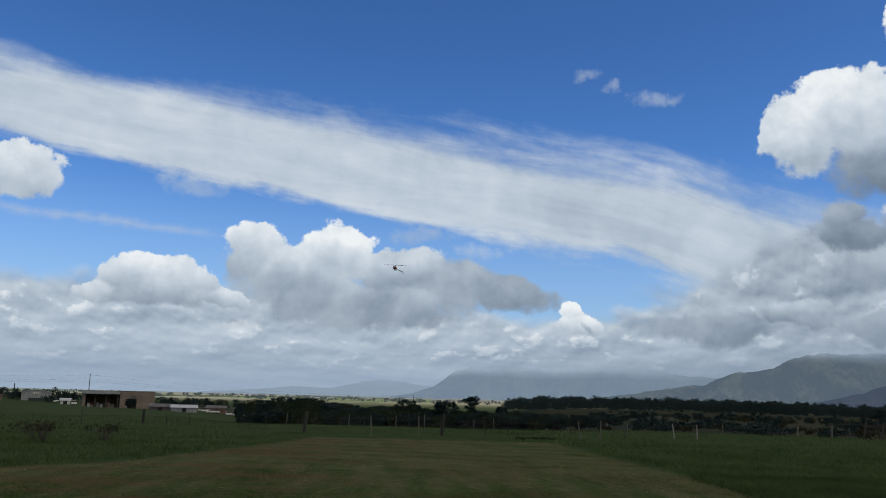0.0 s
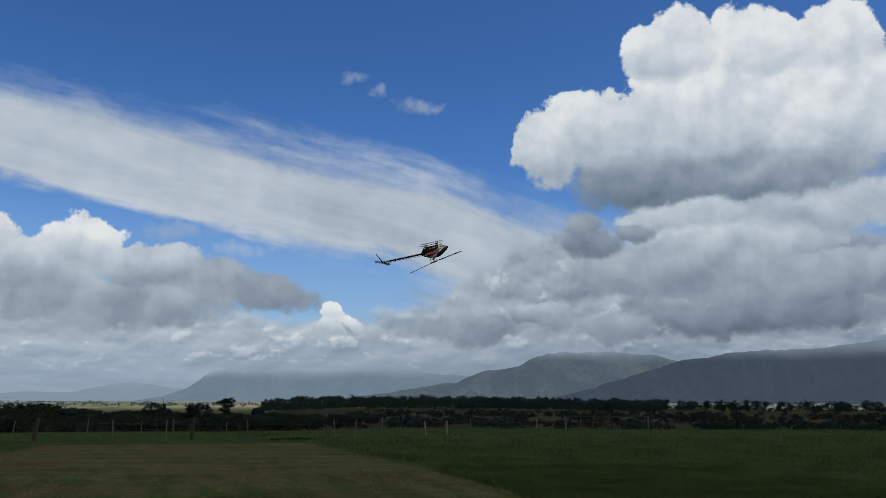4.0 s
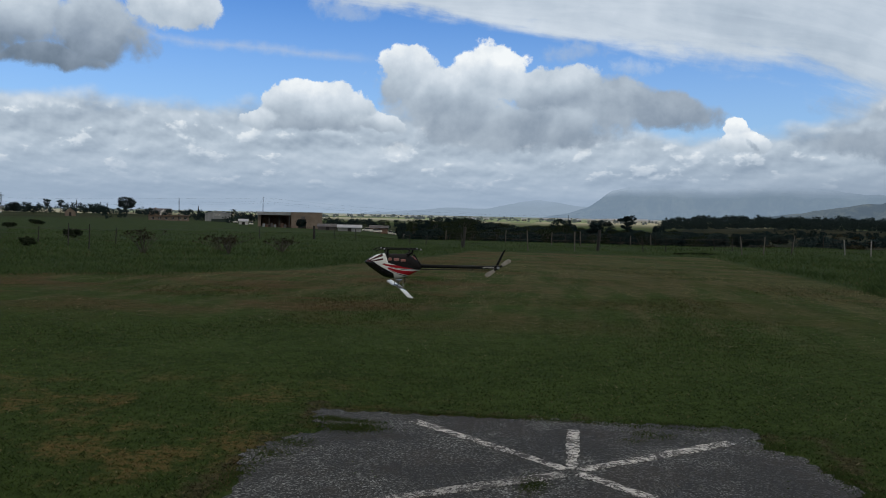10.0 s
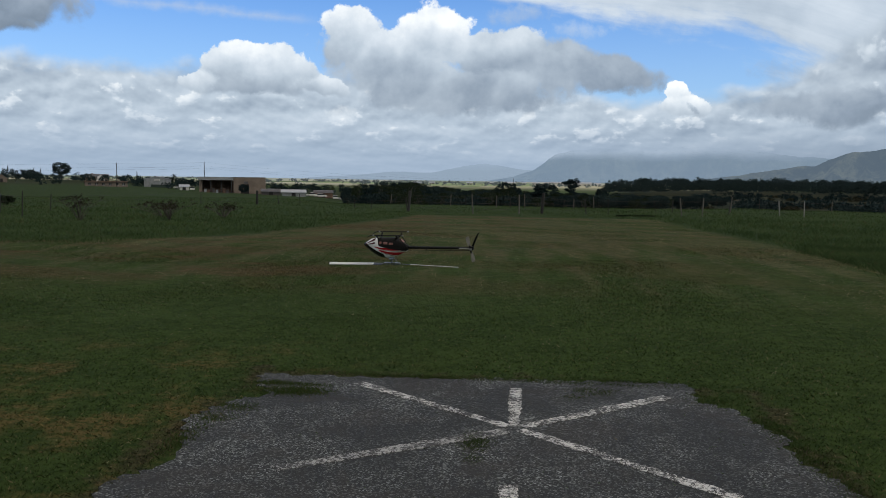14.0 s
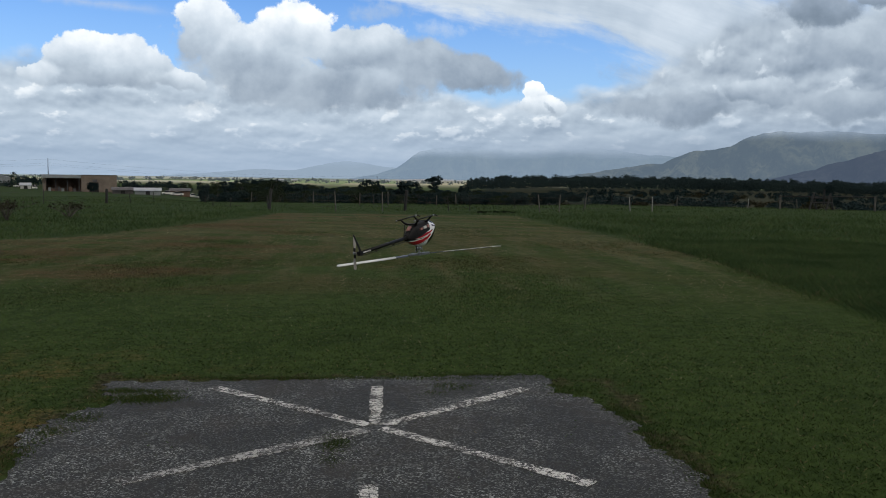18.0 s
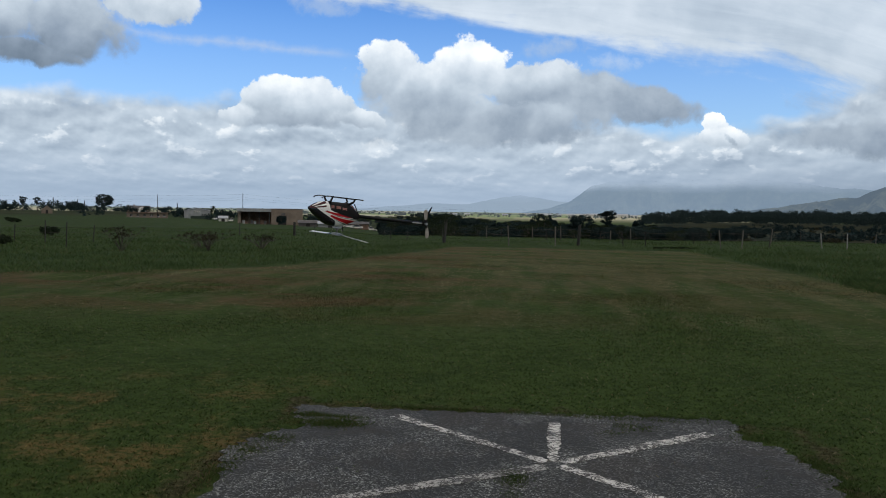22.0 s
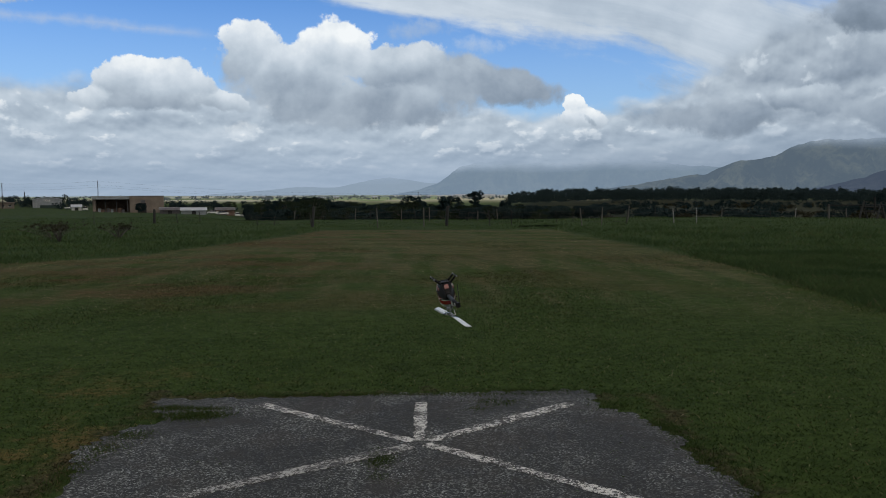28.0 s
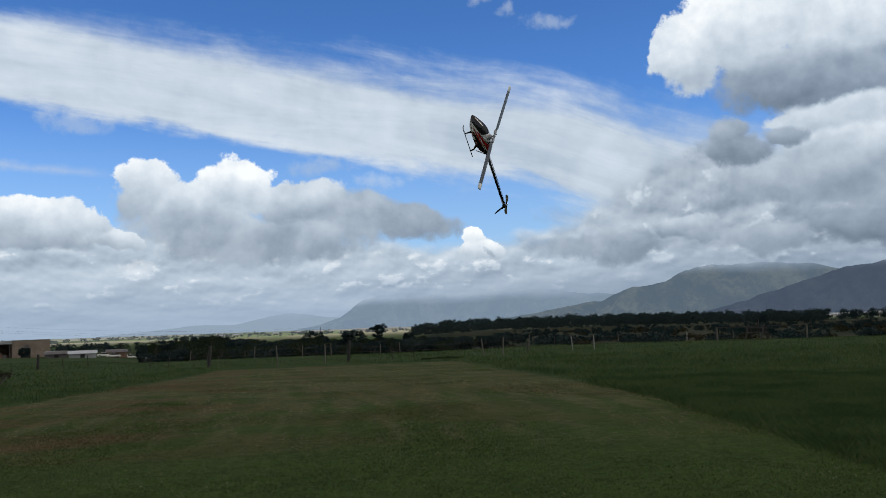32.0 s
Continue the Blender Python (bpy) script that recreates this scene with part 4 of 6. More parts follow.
# each range carries its own blue haze glow in the material
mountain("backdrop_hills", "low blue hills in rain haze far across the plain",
         [(-16, -0.1), (-13, 0.1), (-10.2, 0.38), (-7.6, 0.34), (-6.1, 0.68), (-5, 0.9), (-4.2, 1.02), (-3.4, 0.95), (-2.3, 0.78), (-1, 0.6), (2, 0.5), (6, 0.3)], 4800, haze_glow_material("far_hills", (0.10, 0.13, 0.12), (0.2, 0.22, 0.2), (0.275, 0.356, 0.455), 0.93, (40, 110, 0.65, 60)), 1.0, 80)
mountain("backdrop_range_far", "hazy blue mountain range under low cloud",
         [(-4, -0.2), (-2, 0.15), (-0.7, 0.62), (0.2, 1.2), (0.8, 1.66), (1.6, 1.95), (3.1, 2.1), (4.7, 2.3), (7, 2.25), (10, 2.25), (13.1, 2.1), (15.3, 1.8), (17.5, 1.6), (20, 1.2), (24, 0.5), (27, 0.1)], 4650, haze_glow_material("hazy_range", (0.06, 0.09, 0.08), (0.34, 0.36, 0.27), (0.200, 0.275, 0.365), 0.86, (100, 182, 0.97, 90)), 5.0, 150)
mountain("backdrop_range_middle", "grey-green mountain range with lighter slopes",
         [(8, -0.2), (11, 0.2), (13, 0.5), (14.2, 0.72), (17.2, 1.15), (18.9, 1.85), (20, 2.0), (21.5, 2.22), (22.4, 2.8), (23.4, 3.05), (24.4, 3.2), (25.7, 3.1), (27.3, 3.2), (29, 3.05), (30.4, 2.95), (32, 2.55), (34, 2.1), (38, 1.2), (42, 0.4)], 4400, haze_glow_material("green_range", (0.040, 0.060, 0.050), (0.34, 0.35, 0.22), (0.118, 0.162, 0.215), 0.74, (185, 272, 0.88, 70)), 9.0)
# the cloud shadow on this range is put into its darker colours
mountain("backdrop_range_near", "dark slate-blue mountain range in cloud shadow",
         [(22, -0.2), (24.5, 0.3), (26.5, 0.8), (29, 1.6), (31, 2.2), (32.4, 2.6), (33.4, 2.72), (34.4, 2.85), (36, 3.1), (38.4, 3.2), (40.6, 3.22), (43, 3.55), (45, 3.65), (48, 3.4), (55, 2.6), (64, 1.2), (72, 0.2)], 4150, haze_glow_material("shadowed_range", (0.030, 0.042, 0.045), (0.11, 0.12, 0.11), (0.074, 0.100, 0.150), 0.74, (180, 300, 0.8, 80)), 13.0)


# ---------------------------------------------------------------- trees and woods
LEAF_DARK = leafy("dark_foliage", (0.014, 0.026, 0.028), (0.038, 0.058, 0.056))
LEAF_GREEN = leafy("green_foliage", (0.013, 0.020, 0.013), (0.036, 0.050, 0.027))
LEAF_BROWN = leafy("brown_scrub", (0.020, 0.020, 0.013), (0.050, 0.047, 0.028))
# foliage for far trees, with a grey-blue haze glow mixed in
LEAF_HAZY = haze_glow_material("hazy_foliage", (0.02, 0.03, 0.015), (0.05, 0.06, 0.03), (0.20, 0.24, 0.26), 0.30)
BARK = mottled("grey_bark", (0.035, 0.030, 0.025), (0.10, 0.088, 0.072), 3.0, 0.9, relief=0.4)


def np_mesh(name, verts, tris, mat):
    me = bpy.data.meshes.new(name)
    verts, tris = np.asarray(verts, np.float32), np.asarray(tris, np.int32)
    me.vertices.add(len(verts))
    me.vertices.foreach_set("co", verts.ravel())
    me.loops.add(tris.size)
    me.loops.foreach_set("vertex_index", tris.ravel())
    me.polygons.add(len(tris))
    me.polygons.foreach_set("loop_start", np.arange(0, tris.size, 3, dtype=np.int32))
    me.update(calc_edges=True)
    me.validate()
    me.materials.append(mat)
    return me


def leaf_cloud(rng, centres, radii, per, size):
    """Leaves scattered through clumps: two triangles each, tilted every way."""
    n = len(centres)
    c = np.repeat(np.asarray(centres, float), per, 0)
    r = np.repeat(np.asarray(radii, float), per)[:, None]
    d = rng.normal(size=(n * per, 3))
    d /= np.linalg.norm(d, axis=1)[:, None]
    p = c + d * r * rng.uniform(0.35, 1.0, (n * per, 1)) * np.array([1, 1, 0.75])
    u = rng.normal(size=(n * per, 3))
    u /= np.linalg.norm(u, axis=1)[:, None]
    w = np.cross(u, rng.normal(size=(n * per, 3)))
    w /= np.linalg.norm(w, axis=1)[:, None]
    s = size * rng.uniform(0.6, 1.4, (n * per, 1))
    v = np.stack([p - u * s, p - w * s * 0.5, p + u * s, p + w * s * 0.5], 1).reshape(-1, 3)
    b = np.arange(n * per)[:, None] * 4
    return v, np.concatenate([b + [0, 1, 2], b + [0, 2, 3]], 0)


def tree_kind(seed, height, spread, bare, leaf_mat, clumps=60, per=26, flat=0.75, size=0.13, tiers=()):
    """One tree as trunk, limbs and a crown of leaf clumps."""
    rng = np.random.default_rng(seed)
    root = empty("tree")
    bm = bmesh.new()
    top = height * (bare + (1 - bare) * 0.55)
    bends = [Vector((0, 0, -0.4))]
    for i in range(1, 5):
        bends.append(Vector((rng.uniform(-0.02, 0.02) * height, rng.uniform(-0.02, 0.02) * height, top * i / 4)))
    w = height * 0.022
    for i in range(4):
        tube(bm, bends[i], bends[i + 1], w * (1 - 0.17 * i), w * (1 - 0.17 * (i + 1)), 8, False)
    part("trunk", bm, BARK, root)
    cz, ch = height * (1 + bare) / 2, height * (1 - bare) / 2
    centres, radii = [], []
    for _ in range(clumps):
        d = rng.normal(size=3)
        d /= np.linalg.norm(d)
        k = rng.uniform(0.25, 1.0) ** 0.5
        q = np.array([d[0] * spread * k, d[1] * spread * k, cz + d[2] * ch * k * 0.9])
        q[:2] *= 1.0 + flat * 0.25 * (q[2] - cz) / ch
        if tiers:
            level, reach, lean = tiers[int(rng.integers(len(tiers)))]
            q = np.array([(d[0] * k * reach + lean) * spread, d[1] * k * reach * spread, height * (level + rng.uniform(-0.03, 0.03))])
        centres.append(q)
        radii.append(spread * rng.uniform(0.16, 0.34) * (0.8 if tiers else 1.0))
    for i in range(7):
        q = centres[int(rng.integers(len(centres)))]
        bm = bmesh.new()
        a = bends[3 + i % 2] * 0.9
        mid = (a + Vector(q)) / 2 + Vector((0, 0, -0.05 * height))
        tube(bm, a, mid, w * 0.45, w * 0.3, 6, False)
        tube(bm, mid, Vector(q), w * 0.3, w * 0.1, 6, False)
        part("limb", bm, BARK, root)
    v, f = leaf_cloud(rng, centres, radii, per, size * height / 9)
    crown = new("crown", np_mesh("crown", v, f, leaf_mat))
    crown.parent = root
    return root


def place_tree(kind, az, r, top_angle, label, wide=1.0, group="", height=9.0, first=None):
    """Set a tree on the ground at a bearing and distance so that it reaches the given angle above the eye's level."""
    x, y, _ = spot(az, r)
    z = ground_height(x, y)
    h = 1.7 + r * math.tan(radians(top_angle)) - z
    k = h / height
    m = pose(x, y, z, 0, 0, (az * 97.0) % 360) @ Matrix.Diagonal((k * wide, k * wide, k, 1))
    if first is not None:
        ob = first
        ob.matrix_basis = m
    else:
        ob = copy_thing(kind, m)
        ob.matrix_basis = m
    return tagged(ob, label, "tree", group)


ROUND = tree_kind(1, 9.0, 3.2, 0.18, LEAF_DARK, 110, 80, size=0.17)
UMBRELLA = tree_kind(2, 9.0, 2.5, 0.50, LEAF_DARK, 64, 80, 0.9, size=0.15, tiers=((0.93, 0.55, -0.15), (0.86, 0.85, 0.0), (0.86, 0.6, 0.35), (0.74, 0.75, -0.30), (0.64, 0.62, 0.30), (0.55, 0.45, -0.1)))
TALL = tree_kind(3, 9.0, 2.2, 0.25, LEAF_DARK, 80, 80, 0.3, size=0.17)
OPEN = tree_kind(4, 9.0, 3.0, 0.35, LEAF_GREEN, 54, 60)


def build_trees():
    rng = random.Random(8)
    # landmarks
    place_tree(TALL, 0.15, 245, -0.12, "dark round-headed tree standing above the tree belt", 1.7, first=TALL)
    place_tree(UMBRELLA, 1.94, 255, 0.14, "tall umbrella-shaped tree with a bare trunk above the tree belt", 1.0, first=UMBRELLA)
    place_tree(ROUND, -31.45, 450, 0.66, "large broad dark tree beside the farm houses", 1.25, first=ROUND)
    place_tree(OPEN, -24.75, 360, -0.02, "wind-bent tree behind the grey hangar", 0.7, first=OPEN)
    for az, r, e, k, w in ((-35.3, 430, 0.36, UMBRELLA, 1.0), (-36.1, 440, 0.40, UMBRELLA, 1.1), (-37.9, 440, 0.15, ROUND, 1.5), (-39.4, 450, -0.12, ROUND, 1.3), (-36.9, 420, -0.08, ROUND, 1.6),
                        (-20.3, 255, -0.60, ROUND, 1.2), (-26.9, 380, -0.45, ROUND, 1.4), (-29.6, 420, -0.2, ROUND, 0.8), (-34.0, 420, -0.35, OPEN, 1.5), (-18.2, 330, -0.62, ROUND, 1.5), (-15.5, 330, -0.66, ROUND, 1.4),
                        (-14.6, 330, -0.55, OPEN, 1.3), (-16.9, 350, -0.6, ROUND, 1.2), (-32.8, 430, -0.3, OPEN, 1.2)):
        place_tree(k, az, r, e, "dark tree among the farm buildings", w, "trees at the farm")
    # the belt beyond the fence
    az = -13.6
    while az < 9.0:
        e = float(np.interp(az, [-13.6, -12.6, -11.5, -9.5, -8, -6, -4, -2.6, -1.5, 1, 3, 5, 7, 9], [-0.75, -0.45, -0.35, -0.32, -0.45, -0.58, -0.66, -0.50, -0.78, -0.86, -0.86, -0.72, -0.85, -0.95]))
        place_tree(rng.choice((ROUND, TALL, ROUND, OPEN)), az, rng.uniform(205, 290), e + rng.triangular(-0.42, 0.08, -0.06), "dark tree in the belt beyond the fence", rng.uniform(0.9, 1.5), "trees of the belt")
        az += rng.uniform(0.16, 0.42)
    az = -13.2
    while az < 12.0:
        place_tree(rng.choice((ROUND, OPEN)), az, rng.uniform(150, 195), -1.02 + rng.uniform(-0.25, 0.12), "low dark tree in the belt beyond the fence", rng.uniform(1.1, 1.7), "trees of the belt")
        az += rng.uniform(0.35, 0.6)
    for az, e in ((-2.35, -0.16), (-9.6, -0.16), (-10.1, -0.19), (-11.0, -0.22), (4.0, -0.42), (-8.9, -0.2)):
        place_tree(rng.choice((ROUND, TALL)), az, 260, e, "dark tree in the belt beyond the fence", 1.1, "trees of the belt")


build_trees()


def wood(name, label, count, bearing, distance, top, seed, mat, size=(3.5, 6.0), category="woodland", slender=1.0):
    """A far wood: many small crowns in one mesh."""
    rng = np.random.default_rng(seed)
    vs, fs, base = [], [], 0
    for _ in range(count):
        az, r = rng.uniform(*bearing), rng.uniform(*distance)
        x, y, _ = spot(az, r)
        z = ground_height(x, y)
        h = max(1.0, 1.7 + r * math.tan(radians(top(az) + 0.20 * noise.noise((az * 1.1, seed, 0)) + rng.triangular(-0.30, -0.03, 0.15))) - z) if callable(top) else rng.uniform(*top)
        w = rng.uniform(*size) / 2
        n = 9
        c = np.stack([x + rng.normal(size=n) * w * 0.5, y + rng.normal(size=n) * w * 0.5, z + h * rng.uniform(0.25, 0.92, n)], 1)
        c[0] = (x, y, z + h * 0.93)
        v, f = leaf_cloud(rng, c, np.full(n, w * 0.45 * slender), 36, w * 0.11)
        vs.append(v), fs.append(f + base)
        base += len(v)
    ob = new(name, np_mesh(name, np.concatenate(vs), np.concatenate(fs), mat))
    return tagged(ob, label, category, kind="stuff")


wood("pine_wood", "dark pine wood along the far edge of the heath", 900, (4.2, 31), (600, 790), lambda a: float(np.interp(a, [4, 5.5, 8, 10, 14, 20, 26, 31], [-0.25, 0.02, 0.12, 0.14, 0.16, 0.14, 0.02, -0.06])), 11, LEAF_DARK, (5.0, 8.0))
wood("far_wood", "scattered dark clumps of trees below the mountains", 260, (27, 52), (620, 900), lambda a: float(np.interp(a, [27, 31, 36, 42, 52], [-0.3, -0.05, 0.02, -0.05, -0.2])) - 0.06, 12, LEAF_DARK, (5.0, 9.0))
wood("heath_scrub", "dark bushes scattered over the brown heath", 220, (9, 52), (150, 560), (0.9, 2.4), 13, LEAF_DARK, (2.0, 4.5), "bushes")
wood("heath_brush", "brown brush on the heath below the wood", 110, (4, 52), (120, 420), (0.6, 1.5), 14, LEAF_BROWN, (2.0, 4.5), "bushes")
wood("hedge_scrub", "dark thicket at the foot of the slope", 70, (12, 50), (125, 175), (0.5, 1.3), 15, LEAF_DARK, (2.5, 5.0), "bushes")
# the haze over these trees is the glow in their material
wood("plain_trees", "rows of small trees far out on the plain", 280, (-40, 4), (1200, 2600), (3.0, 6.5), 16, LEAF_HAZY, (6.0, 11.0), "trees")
wood("farm_trees", "dark trees and gardens round the farm", 120, (-33, -13), (330, 560), (2.0, 4.0), 17, LEAF_DARK, (3.0, 6.0), "trees")
wood("left_hedge", "dark hedge beyond the pasture", 150, (-62, -33), (480, 620), (3.0, 6.0), 18, LEAF_DARK, (5.0, 9.0), "trees")

# ---------------------------------------------------------------- farm buildings, poles and cars
TAN_WALL = mottled("tan_plaster", (0.16, 0.125, 0.098), (0.24, 0.19, 0.15), 0.4, 0.85, relief=0.15)
GREY_SHEET = mottled("grey_corrugated_sheet", (0.22, 0.23, 0.23), (0.34, 0.35, 0.35), 0.5, 0.5, metal=0.2, relief=0.1)
DARK_SHEET = mottled("dark_roof_sheet", (0.060, 0.055, 0.055), (0.13, 0.115, 0.11), 0.6, 0.6, relief=0.1)
PALE_SHEET = mottled("pale_roof_sheet", (0.36, 0.37, 0.40), (0.50, 0.51, 0.54), 0.6, 0.5, relief=0.1)
WHITE_WALL = mottled("white_wall", (0.62, 0.60, 0.56), (0.80, 0.78, 0.74), 0.5, 0.8, relief=0.1)
# near-black for the shade inside openings; also colours plain doors and tyres
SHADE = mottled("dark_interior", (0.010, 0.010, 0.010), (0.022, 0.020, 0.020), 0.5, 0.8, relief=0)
GREEN_DOOR = mottled("dark_green_door", (0.012, 0.028, 0.022), (0.025, 0.045, 0.036), 0.8, 0.6, relief=0)
PANE = mottled("dark_pane", (0.012, 0.014, 0.016), (0.03, 0.034, 0.04), 1.0, 0.15, relief=0)
BROWN_WALL = mottled("brown_brick", (0.11, 0.065, 0.045), (0.20, 0.125, 0.09), 1.2, 0.85, relief=0.2)


def standing(name, az, r, label, category, sink=0.15, group=""):
    """An empty on the ground that faces the airfield."""
    x, y, _ = spot(az, r)
    root = empty(name, x, y, ground_height(x, y) - sink, -az)
    return tagged(root, label, category, group)


def bx(name, root, mat, x0, x1, y0, y1, z0, z1, label="", edge=0.0):
    bm = bmesh.new()
    box(bm, x0, x1, y0, y1, z0, z1)
    if edge:
        bevel(bm, edge, 1)
    return part(name, bm, mat, root, label)


def gable_roof(root, x0, x1, y0, y1, z, rise, over, mat, label="", along_x=True):
    """Two roof slopes with thickness, ridge along x or along y."""
    for s in (-1, 1):
        bm = bmesh.new()
        if along_x:
            ym = (y0 + y1) / 2
            ye = y0 - over if s < 0 else y1 + over
            q = [(x0 - over, ye, z - 0.1), (x1 + over, ye, z - 0.1), (x1 + over, ym, z + rise), (x0 - over, ym, z + rise)]
        else:
            xm = (x0 + x1) / 2
            xe = x0 - over if s < 0 else x1 + over
            q = [(xe, y0 - over, z - 0.1), (xe, y1 + over, z - 0.1), (xm, y1 + over, z + rise), (xm, y0 - over, z + rise)]
        low = [bm.verts.new(p) for p in q]
        top = [bm.verts.new((p[0], p[1], p[2] + 0.12)) for p in q]
        bm.faces.new(low[::-1])
        bm.faces.new(top)
        for i in range(4):
            bm.faces.new((low[i], low[(i + 1) % 4], top[(i + 1) % 4], top[i]))
        bmesh.ops.recalc_face_normals(bm, faces=bm.faces[:])
        part("roof_slope", bm, mat, root, label)


def gable_wall(name, root, mat, x0, x1, y0, y1, z0, z1, rise, label=""):
    bm = bmesh.new()
    xm = (x0 + x1) / 2
    prof = [(x0, z0), (x1, z0), (x1, z1), (xm, z1 + rise), (x0, z1)]
    a = [bm.verts.new((x, y0, z)) for x, z in prof]
    b = [bm.verts.new((x, y1, z)) for x, z in prof]
    bm.faces.new(a)
    bm.faces.new(b[::-1])
    for i in range(5):
        bm.faces.new((a[i], b[i], b[(i + 1) % 5], a[(i + 1) % 5]))
    bmesh.ops.recalc_face_normals(bm, faces=bm.faces[:])
    return part(name, bm, mat, root, label)


def window(root, x, z, w, h, y=-0.06):
    f = bx("window", root, PANE, x - w / 2, x + w / 2, y, y + 0.05, z, z + h)
    bx("window_sill", f, PALE_SHEET, x - w / 2 - 0.1, x + w / 2 + 0.1, y - 0.08, y + 0.02, z - 0.1, z)
    bx("window_frame", f, WHITE_WALL, x - 0.03, x + 0.03, y - 0.02, y + 0.02, z, z + h)


def farm_hall():
    hall = standing("farm_hall", -21.0, 292, "flat-roofed farm hall with an open bay and tan plaster block", "building")
    bx("back_wall", hall, BROWN_WALL, -10.8, 0.2, 8.7, 9.0, 0, 4.9)
    bx("side_wall", hall, TAN_WALL, -11.0, -10.0, 0, 9, 0, 5.2, edge=0.03)
    # floor coloured near-black in place of the bay's shade
    bx("bay_floor", hall, SHADE, -10.0, 0.0, 0.3, 8.7, 0.0, 0.22)
    bx("roof", hall, DARK_SHEET, -11.2, 0.2, -0.8, 9.2, 5.2, 5.55, "dark sheet roof over the bay")
    bx("fascia", hall, GREY_SHEET, -11.2, 0.2, -1.0, -0.8, 4.5, 5.6)
    for x in (-7.2, -3.8, -0.4):
        bx("bay_post", hall, DARK_SHEET, x - 0.12, x + 0.12, 0, 0.25, 0, 5.2)
    bx("tan_block", hall, TAN_WALL, 0.2, 10.9, -0.2, 9, 0, 5.5, "tan plastered block", 0.04)
    bx("coping", hall, GREY_SHEET, 0.1, 11.0, -0.3, 9.1, 5.5, 5.65)
    # dark plates on the wall stand for the shade in two openings
    bx("door", hall, SHADE, 2.6, 5.4, -0.26, -0.18, 0, 3.2, "dark plate for the shade in a doorway")
    bx("door", hall, DARK_SHEET, 3.6, 5.0, -0.30, -0.2, 3.3, 4.2)
    for i, (x, h) in enumerate(((-9.0, 1.2), (-8.0, 0.8), (-6.3, 1.4), (-5.2, 1.0), (-2.9, 1.5), (-1.8, 1.1))):
        s = standing("stacked_crate", -21.0 + math.degrees((x) / 292), 288.5, "weathered crate stacked in front of the farm hall", "crate", 0.05, "crates at the farm hall")
        bx("crate_body", s, (GREY_SHEET, BROWN_WALL, DARK_SHEET)[i % 3], -0.4, 0.4, -0.4, 0.4, 0, h, edge=0.03)
        bx("crate_lid", s, DARK_SHEET, -0.44, 0.44, -0.44, 0.44, h, h + 0.06)


def hangar():
    h = standing("hangar", -25.75, 350, "grey corrugated hangar with a shallow gable and dark green door", "building")
    gable_wall("front_wall", h, GREY_SHEET, -5.0, 5.0, 0, 0.2, 0, 3.5, 0.95, "grey corrugated front")
    gable_wall("back_wall", h, GREY_SHEET, -5.0, 5.0, 13.8, 14, 0, 3.5, 0.95)
    for s in (-1, 1):
        bx("side_wall", h, GREY_SHEET, s * 5.0 - 0.1, s * 5.0 + 0.1, 0.2, 13.8, 0, 3.5)
    gable_roof(h, -5, 5, 0, 14, 3.5, 0.95, 0.25, PALE_SHEET, "pale roof sheet", along_x=False)
    bx("hangar_door", h, GREEN_DOOR, -2.6, 4.4, -0.12, -0.02, 0, 1.3, "dark green sliding door")
    sign = bx("sign", h, WHITE_WALL, -1.3, 0.9, -0.10, -0.02, 2.75, 3.35, "white sign board with unreadable dark writing")
    for x in (-0.95, -0.3, 0.35):
        bx("lettering", sign, DARK_SHEET, x - 0.2, x + 0.2, -0.13, -0.10, 2.9, 3.2)
    for i in range(19):
        x = -4.75 + i * 0.5
        if abs(x + 0.2) > 1.3:
            bx("rib", h, PALE_SHEET, x - 0.03, x + 0.03, -0.035, 0.0, 1.35 if -2.7 < x < 4.5 else 0, 3.4)


